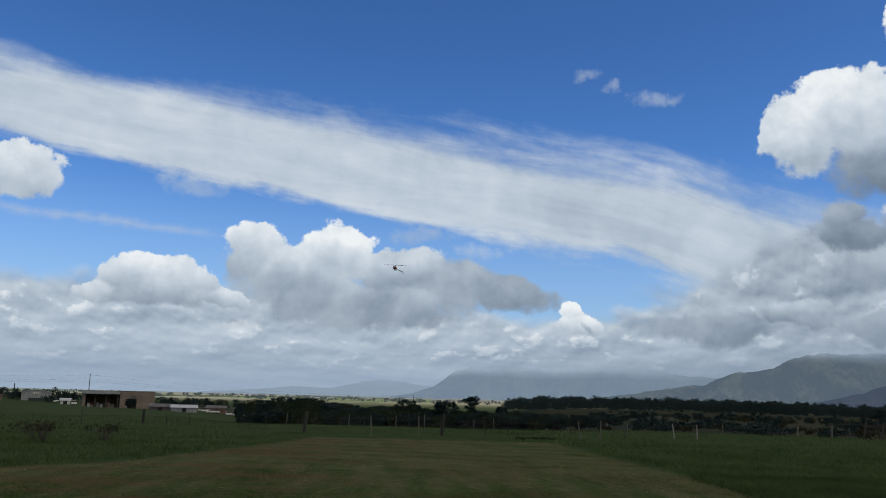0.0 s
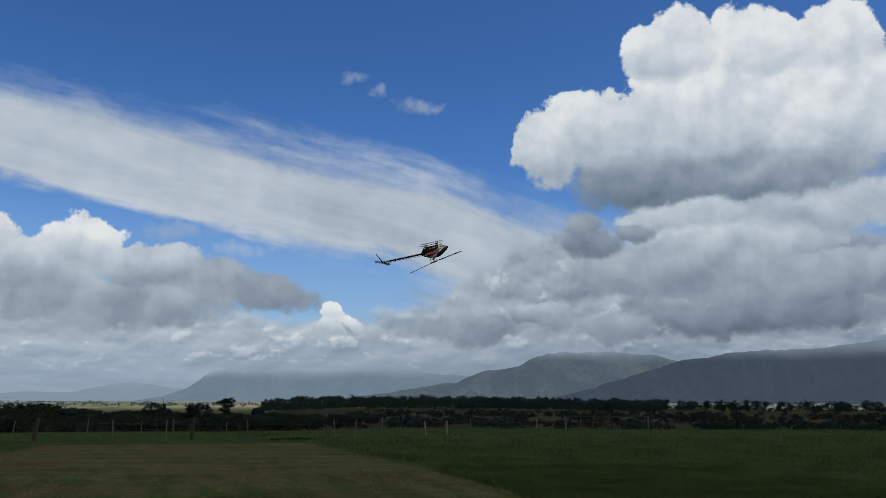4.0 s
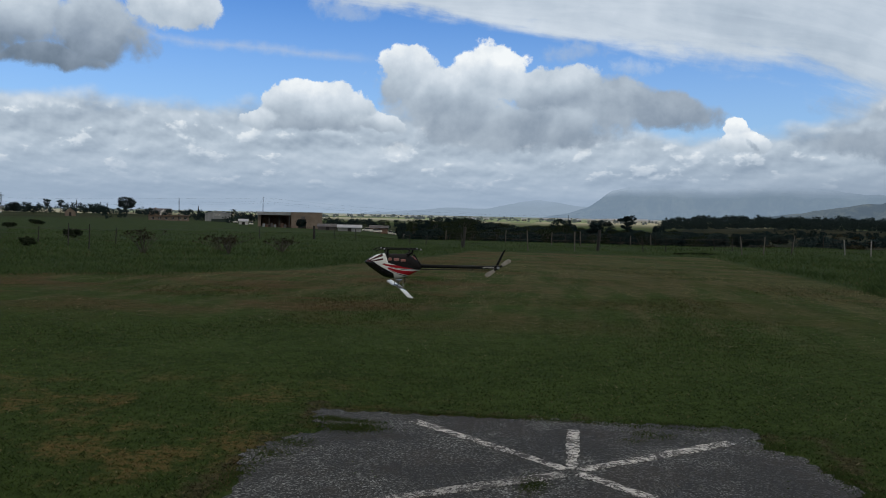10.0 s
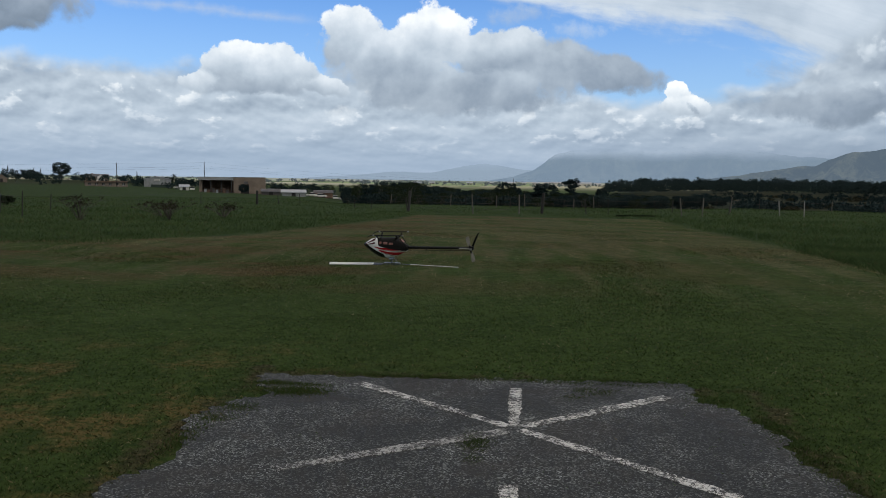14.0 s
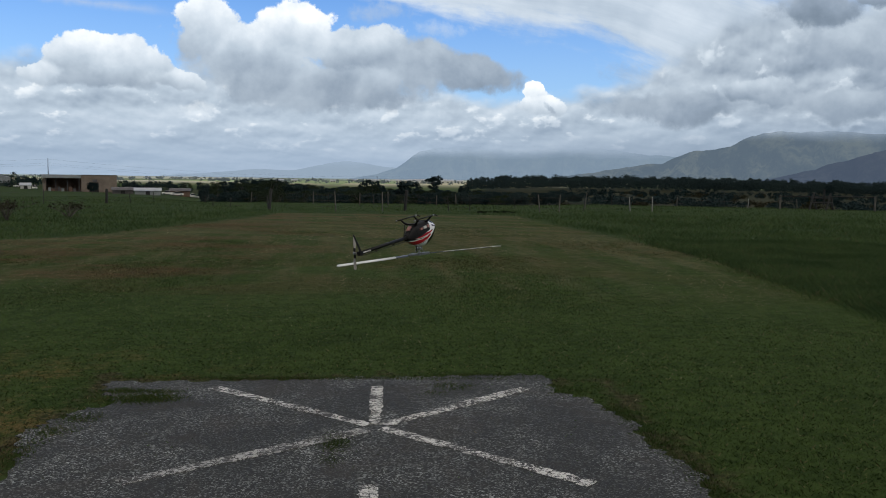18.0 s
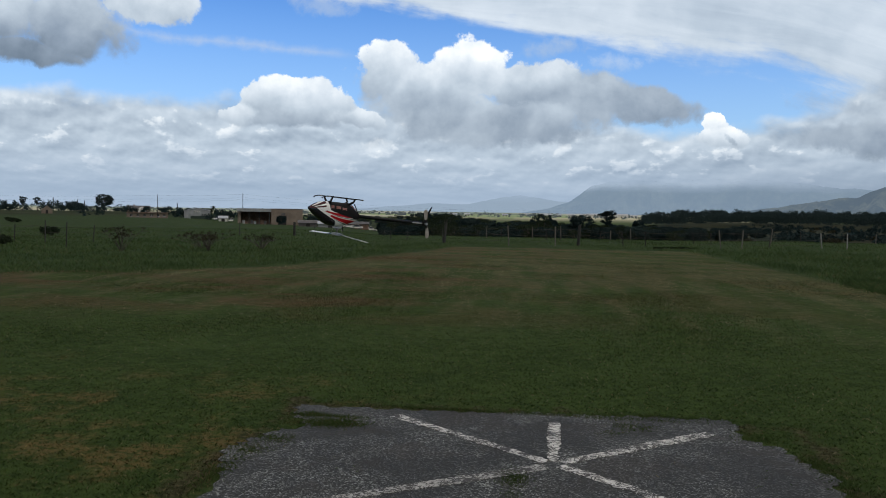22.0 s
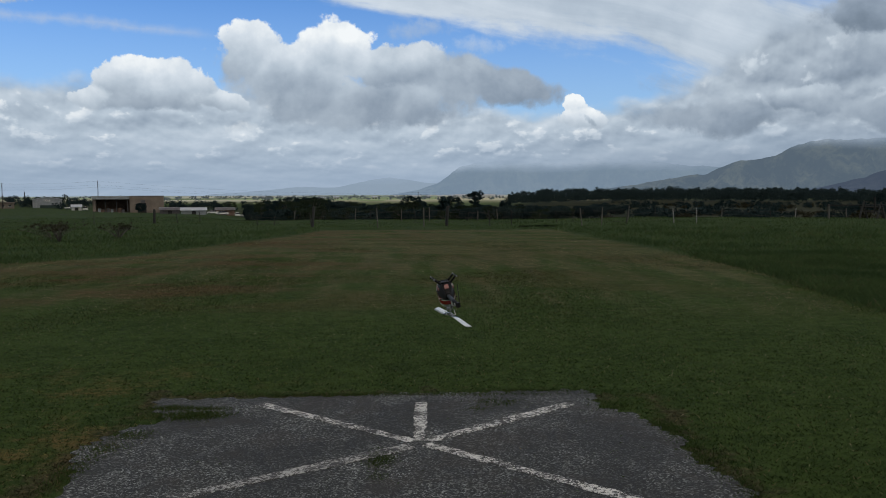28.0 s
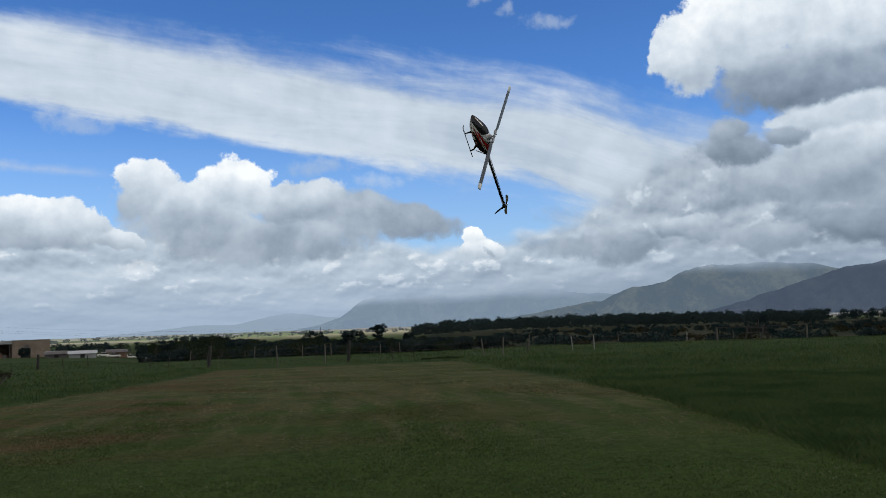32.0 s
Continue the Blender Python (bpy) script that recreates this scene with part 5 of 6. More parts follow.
def gabled_house():
    a = standing("farm_house", -29.4, 425, "low farm house with a brown gabled roof", "house")
    bx("wall", a, TAN_WALL, -5, 5, 0, 8, 0, 2.2)
    gable_roof(a, -5, 5, 0, 8, 2.2, 1.3, 0.5, DARK_SHEET, "brown sheet roof")
    for x in (-3.2, 0.4, 3.2):
        window(a, x, 0.9, 1.1, 0.9)
    gable_wall("porch_gable", a, WHITE_WALL, -0.2, 3.4, -1.2, -1.0, 0, 2.2, 1.0)
    bx("chimney", a, BROWN_WALL, -2.4, -1.7, 3.6, 4.4, 2.4, 4.1)
    b = standing("stable_row", -28.85, 335, "long low tan stable row with small dark windows", "building")
    bx("wall", b, TAN_WALL, -7.4, 7.4, 0, 5, 0, 1.95)
    bx("roof", b, BROWN_WALL, -7.7, 7.7, -0.5, 5.3, 1.95, 2.2, "flat brown roof")
    for x in (-5.8, -3.4, -1.0, 1.4, 3.8, 6.0):
        window(b, x, 0.8, 0.9, 0.7)
    c = standing("cottage", -34.76, 405, "small cottage with a steep pale gable", "house")
    gable_wall("front_wall", c, TAN_WALL, -2.1, 2.1, 0, 0.3, 0, 1.9, 1.7, "pale gable wall")
    gable_wall("back_wall", c, TAN_WALL, -2.1, 2.1, 6.7, 7, 0, 1.9, 1.7)
    for s in (-1, 1):
        bx("side_wall", c, TAN_WALL, s * 2.1 - 0.1, s * 2.1 + 0.1, 0.3, 6.7, 0, 1.9)
    gable_roof(c, -2.1, 2.1, 0, 7, 1.9, 1.7, 0.25, DARK_SHEET, "dark steep roof", along_x=False)
    bx("door", c, SHADE, -0.5, 0.5, -0.05, -0.01, 0, 1.7)
    for az, r, w in ((-40.4, 410, 7.0), (-38.9, 440, 5.0)):
        d = standing("white_house", az, r, "white farm house with a dark roof", "house", group="white houses")
        bx("wall", d, WHITE_WALL, -w / 2, w / 2, 0, 6, 0, 2.1)
        gable_roof(d, -w / 2, w / 2, 0, 6, 2.1, 1.0, 0.4, DARK_SHEET)
        for x in (-w * 0.3, 0, w * 0.3):
            window(d, x, 0.8, 0.8, 0.8)


def tin_shed(az, r, w, h, roof, wall, label):
    s = standing("tin_shed", az, r, label, "shed", group="tin sheds")
    bx("wall", s, wall, -w / 2, w / 2, 0, 5, 0, h)
    gable_roof(s, -w / 2, w / 2, 0, 5, h, 0.7, 0.3, roof)
    bx("door", s, SHADE, -0.6, 0.6, -0.05, -0.01, 0, h * 0.85)
    bx("roof_ridge", s, PALE_SHEET, -w / 2 - 0.2, w / 2 + 0.2, 2.4, 2.6, h + 0.78, h + 0.86)


def parked_car(az, r, mat, turn):
    x, y, _ = spot(az, r)
    car = empty("parked_car", x, y, ground_height(x, y), -az + turn)
    tagged(car, "white car parked on the farm yard", "car", "parked cars")
    bm = bmesh.new()
    box(bm, -2.1, 2.1, -0.85, 0.85, 0.32, 0.85)
    bevel(bm, 0.12)
    part("body", bm, mat, car, smooth=True)
    bm = bmesh.new()
    for v in box(bm, -1.25, 1.05, -0.75, 0.75, 0.83, 1.42):
        if v.co.z > 1:
            v.co.x *= 0.74
            v.co.y *= 0.86
    bevel(bm, 0.08)
    part("cabin", bm, PANE, car, "dark glazed cabin", True)
    bx("roof", car, mat, -0.85, 0.75, -0.62, 0.62, 1.40, 1.46)
    for wx in (-1.3, 1.3):
        for s in (-1, 1):
            bm = bmesh.new()
            tube(bm, (wx, s * 0.72, 0.32), (wx, s * 0.88, 0.32), 0.32, n=14)
            wheel = part("wheel", bm, SHADE, car)
            bm = bmesh.new()
            tube(bm, (wx, s * 0.88, 0.32), (wx, s * 0.89, 0.32), 0.19, n=10)
            part("rim", bm, GREY_SHEET, wheel)


POLE_WOOD = mottled("tarred_pole", (0.018, 0.016, 0.015), (0.045, 0.040, 0.036), 2.0, 0.9, relief=0.2)


def power_line():
    spots = [(-50.0, 345, 0.70), (-28.22, 330, 0.64), (-22.82, 330, 0.82), (-2.0, 430, 0.02)]
    tops = []
    for i, (az, r, e) in enumerate(spots):
        x, y, _ = spot(az, r)
        z = ground_height(x, y)
        h = 1.7 + r * math.tan(radians(e)) - z
        pole = empty("power_pole", x, y, z, -az)
        tagged(pole, "slim dark wooden power pole with a crossarm", "power pole", "power poles")
        bm = bmesh.new()
        tube(bm, (0, 0, -0.5), (0, 0, h), 0.16, 0.11, 10)
        part("shaft", bm, POLE_WOOD, pole)
        arm = bx("crossarm", pole, POLE_WOOD, -0.07, 0.07, -1.0, 1.0, h - 0.55, h - 0.42)
        for s in (-0.9, 0.0, 0.9):
            bm = bmesh.new()
            tube(bm, (0, s, h - 0.42), (0, s, h - 0.22), 0.05, 0.03, 8)
            part("insulator", bm, PALE_SHEET, arm)
        tops.append((Vector((x, y, z + h - 0.25)), pole))
    for (a, pa), (b, _) in zip(tops, tops[1:]):
        for dz in (0.0, -1.3, -2.1):
            bm = bmesh.new()
            last = a + Vector((0, 0, dz))
            for i in range(1, 17):
                u = i / 16
                q = a.lerp(b, u) + Vector((0, 0, dz - (a - b).length * 0.012 * 4 * u * (1 - u)))
                tube(bm, last, q, 0.011, n=4, caps=False)
                last = q
            line = bm_object("power_wire", bm, POLE_WOOD)
            tagged(line, "thin sagging power wire between wooden poles", "wire", "power wires")
    for az, r, e, w in ((-39.9, 900, 0.62, 2.2), (-38.6, 900, 0.7, 3.0), (-34.4, 700, 0.35, 0.6), (-32.6, 700, 0.18, 0.6), (-33.0, 900, 0.25, 0.8), (-27.0, 600, 0.12, 0.5)):
        x, y, _ = spot(az, r)
        z = ground_height(x, y)
        h = 1.7 + r * math.tan(radians(e)) - z
        p = empty("pylon", x, y, z, -az)
        tagged(p, "distant slim electricity mast", "pylon", "far masts")
        bm = bmesh.new()
        for s in (-1, 1):
            tube(bm, (s * w * 0.4, 0, -0.5), (s * 0.12, 0, h), 0.22, 0.15, 6)
        part("mast", bm, POLE_WOOD, p)
        bx("crossarm", p, POLE_WOOD, -w * 0.8, w * 0.8, -0.15, 0.15, h * 0.84, h * 0.87)


def trestle():
    """Timber start frame with trestles in the long grass."""
    t = empty("timber_frame", 24.7, 48.4, 0.0, -27)
    tagged(t, "weathered timber frame of trestles standing in long grass", "timber frame")
    for x in (-0.45, 0.45):
        for s in (-1, 1):
            bm = bmesh.new()
            tube(bm, (x + s * 0.22, s * 0.3, -0.1), (x, 0, 0.98), 0.05, 0.045, 8)
            part("leg", bm, WEATHERED, t)
    for z in (0.42, 0.7):
        bm = bmesh.new()
        tube(bm, (-0.62, 0.05, z), (0.62, 0.05, z), 0.045, n=8)
        part("crossbar", bm, WEATHERED, t)
    bm = bmesh.new()
    tube(bm, (0.12, 0, 0.3), (0.12, 0, 1.25), 0.05, n=8)
    part("upright", bm, WEATHERED, t)
    bm = bmesh.new()
    tube(bm, (-2.4, 0.3, 0.78), (2.9, 0.5, 0.82), 0.028, n=8)
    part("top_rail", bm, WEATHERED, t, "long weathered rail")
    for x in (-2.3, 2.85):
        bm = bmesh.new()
        tube(bm, (x, 0.4, -0.2), (x, 0.4, 0.84), 0.055, n=8)
        part("end_post", bm, PALE_WOOD, t)


farm_hall()
hangar()
gabled_house()
tin_shed(-17.0, 265, 7.4, 1.4, PALE_SHEET, GREY_SHEET, "low tin shed with a pale ridged roof")
tin_shed(-18.5, 270, 6.0, 1.3, DARK_SHEET, DARK_SHEET, "low dark shed beside the farm hall")
tin_shed(-15.0, 300, 6.5, 2.0, DARK_SHEET, BROWN_WALL, "low brown shed with a dark roof")
tin_shed(-24.1, 320, 3.2, 1.4, PALE_SHEET, WHITE_WALL, "small white shed near the hangar")
for k, (az_, r_) in enumerate(((-15.75, 300), (-15.2, 296), (-14.75, 303), (-14.2, 298), (-13.7, 305), (-13.2, 300), (-24.4, 345), (-23.6, 318))):
    parked_car(az_, r_, WHITE_WALL, (0, 8, 172, 90, 4, -6, 20, 90)[k])
power_line()
trestle()


def far_farm(az, r, w, h, mat=WHITE_WALL):
    s = standing("far_farm_building", az, r, "white farm building far out on the plain", "building", 1.0, "far farm buildings")
    bx("wall", s, mat, -w / 2, w / 2, 0, 14, 0, h)
    gable_roof(s, -w / 2, w / 2, 0, 14, h, h * 0.45, 1.0, PALE_SHEET)
    for i in range(max(2, int(w / 14))):
        x = -w / 2 + (i + 0.5) * w / max(2, int(w / 14))
        bx("door", s, SHADE, x - 1.5, x + 1.5, -0.3, -0.1, 0, h * 0.6)


for az_, r_, w_, h_ in ((0.3, 1750, 16, 5), (0.95, 1700, 22, 6), (1.9, 1780, 12, 5), (2.3, 1700, 26, 6), (3.0, 1760, 16, 6), (3.7, 1720, 12, 5), (-0.5, 1800, 14, 5), (-1.3, 1780, 10, 5), (0.75, 1900, 14, 4), (1.1, 1850, 18, 5), (1.45, 1950, 10, 4), (2.65, 1800, 20, 5), (3.3, 1900, 14, 4), (4.6, 2100, 22, 4), (-2.2, 1850, 24, 5), (-3.5, 2000, 12, 4), (-8.6, 1500, 14, 4), (-7.6, 1550, 10, 4), (-5.0, 1600, 10, 4),
                       (-12.6, 1900, 16, 4), (-17.0, 1900, 12, 4), (34.6, 1300, 46, 6), (35.2, 1320, 18, 8), (29.7, 1350, 60, 5), (31.0, 1350, 30, 5), (40.2, 1200, 20, 6), (37.6, 900, 12, 3)):
    far_farm(az_, r_, w_, h_)


def greenhouse_sheet():
    """Long sheets of white crop cover on the slope below the mountains."""
    for az, r, half, depth, rise in ((33.0, 1750, 190, 60, 5.0), (30.6, 1900, 110, 50, 4.0), (42.0, 1700, 160, 60, 5.0)):
        s = standing("crop_cover", az, r, "long pale crop cover on the slope below the mountains", "crop cover", 0.5, "crop covers")
        x = -half
        while x < half:
            bm = bmesh.new()
            for i in range(7):
                a0, a1 = math.pi * i / 7, math.pi * (i + 1) / 7
                y0, y1 = depth / 2 - depth / 2 * math.cos(a0), depth / 2 - depth / 2 * math.cos(a1)
                q = [(x, y0, 2 + rise * math.sin(a0)), (x + 27, y0, 2 + rise * math.sin(a0)), (x + 27, y1, 2 + rise * math.sin(a1)), (x, y1, 2 + rise * math.sin(a1))]
                bm.faces.new([bm.verts.new(p) for p in q])
            for e in (x, x + 27):
                bm.faces.new([bm.verts.new(p) for p in ((e, 0, 0), (e, depth, 0), (e, depth, 2), (e, 0, 2))])
            bm.faces.new([bm.verts.new(p) for p in ((x, 0, 0), (x + 27, 0, 0), (x + 27, 0, 2), (x, 0, 2))])
            part("cover_sheet", bm, PALE_SHEET, s)
            x += 29


greenhouse_sheet()

# ---------------------------------------------------------------- grass
def grass_material(name, low, high, straw, share):
    m, t, b = material(name, 0.8)
    b.inputs["Specular IOR Level"].default_value = 0.05
    isle = Ex(t, t.nodes.new("ShaderNodeNewGeometry").outputs["Random Per Island"])
    pos = t.nodes.new("ShaderNodeNewGeometry").outputs["Position"]
    patch = fractal(t, pos, 0.55, 4.0)
    col = blend(t, (isle * 0.18 + patch * 0.9).step(0.30, 0.80), low, high)
    col = blend(t, (isle * 7.13).op("FRACT").below(share) * patch.step(0.35, 0.6), col, straw)
    t.links.new(col, b.inputs["Base Color"])
    thin_leaf(t, b, col, 0.4)
    return m


def thin_leaf(t, b, col, share):
    """Light passes through thin blades."""
    through_light = t.nodes.new("ShaderNodeBsdfTranslucent")
    t.links.new(col, through_light.inputs["Color"])
    mix = t.nodes.new("ShaderNodeMixShader")
    mix.inputs[0].default_value = share
    t.links.new(b.outputs[0], mix.inputs[1])
    t.links.new(through_light.outputs[0], mix.inputs[2])
    t.links.new(mix.outputs[0], t.nodes["Material Output"].inputs["Surface"])


def turf_blade_material():
    """Short blades in the tones of the turf below them, some lighter, some straw."""
    m, t, b = material("turf_blades", 0.8)
    b.inputs["Specular IOR Level"].default_value = 0.05
    g = t.nodes.new("ShaderNodeNewGeometry")
    isle = Ex(t, g.outputs["Random Per Island"])
    col = turf_colour(t, g.outputs["Position"])
    k = t.nodes.new("ShaderNodeVectorMath")
    k.operation = "SCALE"
    t.links.new(col, k.inputs[0])
    t.links.new((isle * isle * 1.8 + 0.46).sock, k.inputs["Scale"])
    col = blend(t, (isle * 7.13).op("FRACT").below(0.05), k.outputs[0], (0.19, 0.16, 0.08))
    t.links.new(col, b.inputs["Base Color"])
    thin_leaf(t, b, col, 0.45)
    return m


def right_edge(y):
    return np.interp(y, [2, 4, 11, 17, 25, 34, 40], [4.6, 5.2, 6.0, 6.5, 6.1, 4.9, 4.2])


def left_edge(y):
    return np.interp(y, [6, 10, 14, 16.8, 18.5, 22.5, 29, 35, 38], [-60, -42, -26, -14.5, -10.4, -8.1, -6.8, -5.6, -5.5])


def blades(rng, x, y, z, height, width, bend):
    """Tapered blades, two triangles each, leaning at random."""
    n = len(x)
    a = rng.uniform(0, 2 * math.pi, n)
    lean = rng.uniform(0.0, bend, n) * height
    b = rng.uniform(0, 2 * math.pi, n)
    p = np.stack([x, y, z - 0.01], 1)
    s = np.stack([np.cos(a), np.sin(a), np.zeros(n)], 1) * (width / 2)[:, None]
    d = np.stack([np.cos(b), np.sin(b), np.zeros(n)], 1) * lean[:, None]
    up = np.stack([np.zeros(n), np.zeros(n), height], 1)
    v = np.stack([p - s, p + s, p + up * 0.6 + d * 0.4 + s * 0.7, p + up + d], 1).reshape(-1, 3)
    k = np.arange(n)[:, None] * 4
    return v, np.concatenate([k + [0, 1, 2], k + [0, 2, 3]], 0)


def on_pad(x, y):
    inside = np.zeros(len(x), bool)
    px = [p[0] for p in PAD_EDGE]
    py = [p[1] for p in PAD_EDGE]
    j = len(px) - 1
    for i in range(len(px)):
        c = ((py[i] > y) != (py[j] > y)) & (x < (px[j] - px[i]) * (y - py[i]) / (py[j] - py[i] + 1e-9) + px[i])
        inside ^= c
        j = i
    return inside


def build_grass():
    rng = np.random.default_rng(5)
    turf = turf_blade_material()
    tall = grass_material("long_grass_blades", (0.042, 0.073, 0.027), (0.090, 0.134, 0.048), (0.12, 0.12, 0.06), 0.08)
    # mown turf round the pad, thinning with distance
    n = 460000
    r = 3.4 * (30 / 3.4) ** rng.uniform(0, 1, n)
    a = np.radians(rng.uniform(-46, 46, n))
    x, y = r * np.sin(a), r * np.cos(a)
    keep = (x < right_edge(y) + rng.normal(0, 0.15, n)) & (x > left_edge(y) + rng.normal(0, 0.2, n)) & (~on_pad(x, y) | (rng.uniform(0, 1, n) < 0.015))
    x, y, r = x[keep], y[keep], r[keep]
    h = rng.uniform(0.010, 0.032, len(x)) * np.interp(r, [3, 12, 30], [1.0, 0.9, 0.5])
    v, f = blades(rng, x, y, np.zeros(len(x)), h, 0.0020 + 0.00065 * r, 1.6)
    tagged(new("mown_grass", np_mesh("mown_grass", v, f, turf)), "short mown grass with dry straw round the landing pad", "grass", kind="stuff")
    # cut straw lying on the turf, thickest on the dry middle of the strip
    n = 130000
    r = 4.5 * (36 / 4.5) ** rng.uniform(0, 1, n)
    a = np.radians(rng.uniform(-44, 44, n))
    x, y = r * np.sin(a), r * np.cos(a)
    drift = np.array([noise.fractal((float(p) * 0.55 + float(q) * 0.1, float(q) * 0.22, 4.0), 0.8, 2.0, 4) for p, q in zip(x, y)])
    keep = (x < right_edge(y) - 0.1) & (x > left_edge(y) + 0.3) & ~on_pad(x, y) & (rng.uniform(0, 1, n) < np.interp(y, [4, 7, 11, 15, 20], [0.02, 0.035, 0.12, 0.45, 0.9]) * np.where((x > 1.5) & (y < 20), 2.4, 1.0) * np.clip(0.5 + drift * 1.6, 0.04, 1))
    x, y, r = x[keep], y[keep], r[keep]
    v, f = blades(rng, x, y, np.full(len(x), 0.022), np.full(len(x), 0.012) * rng.uniform(0.6, 1.5, len(x)), 0.003 + 0.0008 * r, np.interp(r, [4, 12, 20], [1.8, 2.6, 4.2]))
    straw = grass_material("cut_straw", (0.10, 0.10, 0.050), (0.23, 0.205, 0.12), (0.33, 0.29, 0.18), 0.30)
    tagged(new("cut_straw", np_mesh("cut_straw", v, f, straw)), "pale cut straw lying scattered on the mown strip", "straw", kind="stuff")
    # tufts creeping over the rim of the pad and through its cracks
    xs, ys, hs = [], [], []
    for cx, cy, sx, sy, n, hh in ((-1.87, 6.04, 0.13, 0.06, 2600, 0.055), (-2.09, 6.26, 0.10, 0.04, 1200, 0.05), (-1.82, 6.24, 0.10, 0.035, 900, 0.045), (-0.40, 5.05, 0.050, 0.09, 3000, 0.035), (-0.39, 4.73, 0.035, 0.05, 1000, 0.03),
                                  (-2.13, 5.55, 0.08, 0.06, 700, 0.045), (-2.20, 5.27, 0.07, 0.07, 700, 0.045), (-2.22, 4.80, 0.05, 0.18, 900, 0.05), (1.55, 5.69, 0.05, 0.15, 800, 0.045), (1.60, 5.10, 0.05, 0.25, 900, 0.045), (1.68, 4.4, 0.04, 0.3, 900, 0.045),
                                  (0.42, 6.42, 0.10, 0.07, 500, 0.05), (0.25, 6.22, 0.06, 0.04, 220, 0.04), (1.30, 6.30, 0.10, 0.10, 700, 0.045), (-0.6, 6.68, 0.8, 0.03, 2600, 0.05), (0.7, 6.80, 0.3, 0.03, 1000, 0.05)):
        xs.append(rng.normal(cx, sx, n)), ys.append(rng.normal(cy, sy, n)), hs.append(rng.uniform(0.25, 0.65, n) * hh)
    x, y, h = np.concatenate(xs), np.concatenate(ys), np.concatenate(hs)
    v, f = blades(rng, x, y, np.full(len(x), 0.006), h, np.full(len(x), 0.0045), 1.2)
    weeds = grass_material("weed_blades", (0.036, 0.062, 0.018), (0.070, 0.100, 0.032), (0.13, 0.11, 0.05), 0.12)
    tagged(new("pad_weeds", np_mesh("pad_weeds", v, f, weeds)), "grass tufts creeping over the cracked pad edges", "weeds", kind="stuff")
    # long grass on both sides and beyond the strip
    n, k = 250000, 300000
    r = 14.0 * (62 / 14.0) ** rng.uniform(0, 1, n)
    a = np.radians(rng.uniform(-58, 54, n))
    x = np.concatenate([r * np.sin(a), rng.uniform(4.4, 14.5, k)])
    y = np.concatenate([r * np.cos(a), rng.uniform(4.5, 21.0, k)])
    r = np.hypot(x, y)
    wob = rng.normal(0, 0.16, n + k)
    keep = (x > right_edge(y) + wob) | (x < left_edge(y) + wob) | (y > 36.6 + wob)
    x, y, r = x[keep], y[keep], r[keep]
    tuft = np.array([noise.noise((float(p) * 0.5, float(q) * 0.5, 7.0)) for p, q in zip(x, y)])
    right = x > 0
    base = np.where(right, 0.105, 0.085) * np.where(y > 36.6, 0.6, 1.0)
    h = base * rng.uniform(0.5, 1.5, len(x)) * (1.0 + 0.6 * tuft)
    z = np.array([ground_height(float(p), float(q)) if q > 47 or abs(p) > 40 else 0.0 for p, q in zip(x, y)])
    v, f = blades(rng, x, y, z, h, np.interp(r, [6, 14, 22, 60], [0.0035, 0.006, 0.015, 0.045]), 1.3)
    tagged(new("long_grass", np_mesh("long_grass", v, f, tall)), "long rough green grass beside the mown strip", "grass", kind="stuff")


build_grass()


def pasture_bush(x, y, h, w, mat, label, twiggy):
    """A bush: bare forked stems, with or without leaf clumps."""
    rng = np.random.default_rng(int(abs(x * 31 + y * 17)))
    b = empty("bush", x, y, ground_height(x, y))
    tagged(b, label, "bush", "pasture bushes")
    tips = []
    for _ in range(16 if twiggy else 7):
        bm = bmesh.new()
        d = Vector((rng.normal() * w * 0.5, rng.normal() * w * 0.5, h * (rng.uniform(0.6, 1.0) if twiggy else rng.uniform(0.15, 0.7))))
        m = d * 0.5 + Vector((0, 0, 0.08 * h))
        tube(bm, (0, 0, -0.05), m, 0.014, 0.010, 5, False)
        tube(bm, m, d, 0.010, 0.005, 5, False)
        for _ in range(3):
            e = m.lerp(d, rng.uniform(0.2, 0.9))
            q = e + Vector((rng.normal() * 0.12, rng.normal() * 0.12, rng.uniform(0.05, 0.2) * min(1.0, h * 2)))
            tube(bm, e, q, 0.007, 0.003, 4, False)
            tips.append(tuple(q))
        tips.append(tuple(d))
        part("stem", bm, BARK, b)
    v, f = leaf_cloud(rng, tips, np.full(len(tips), 0.08 if twiggy else h * 0.35), 8 if twiggy else 60, 0.03 if twiggy else 0.045)
    ob = new("foliage", np_mesh("foliage", v, f, mat))
    ob.parent = b


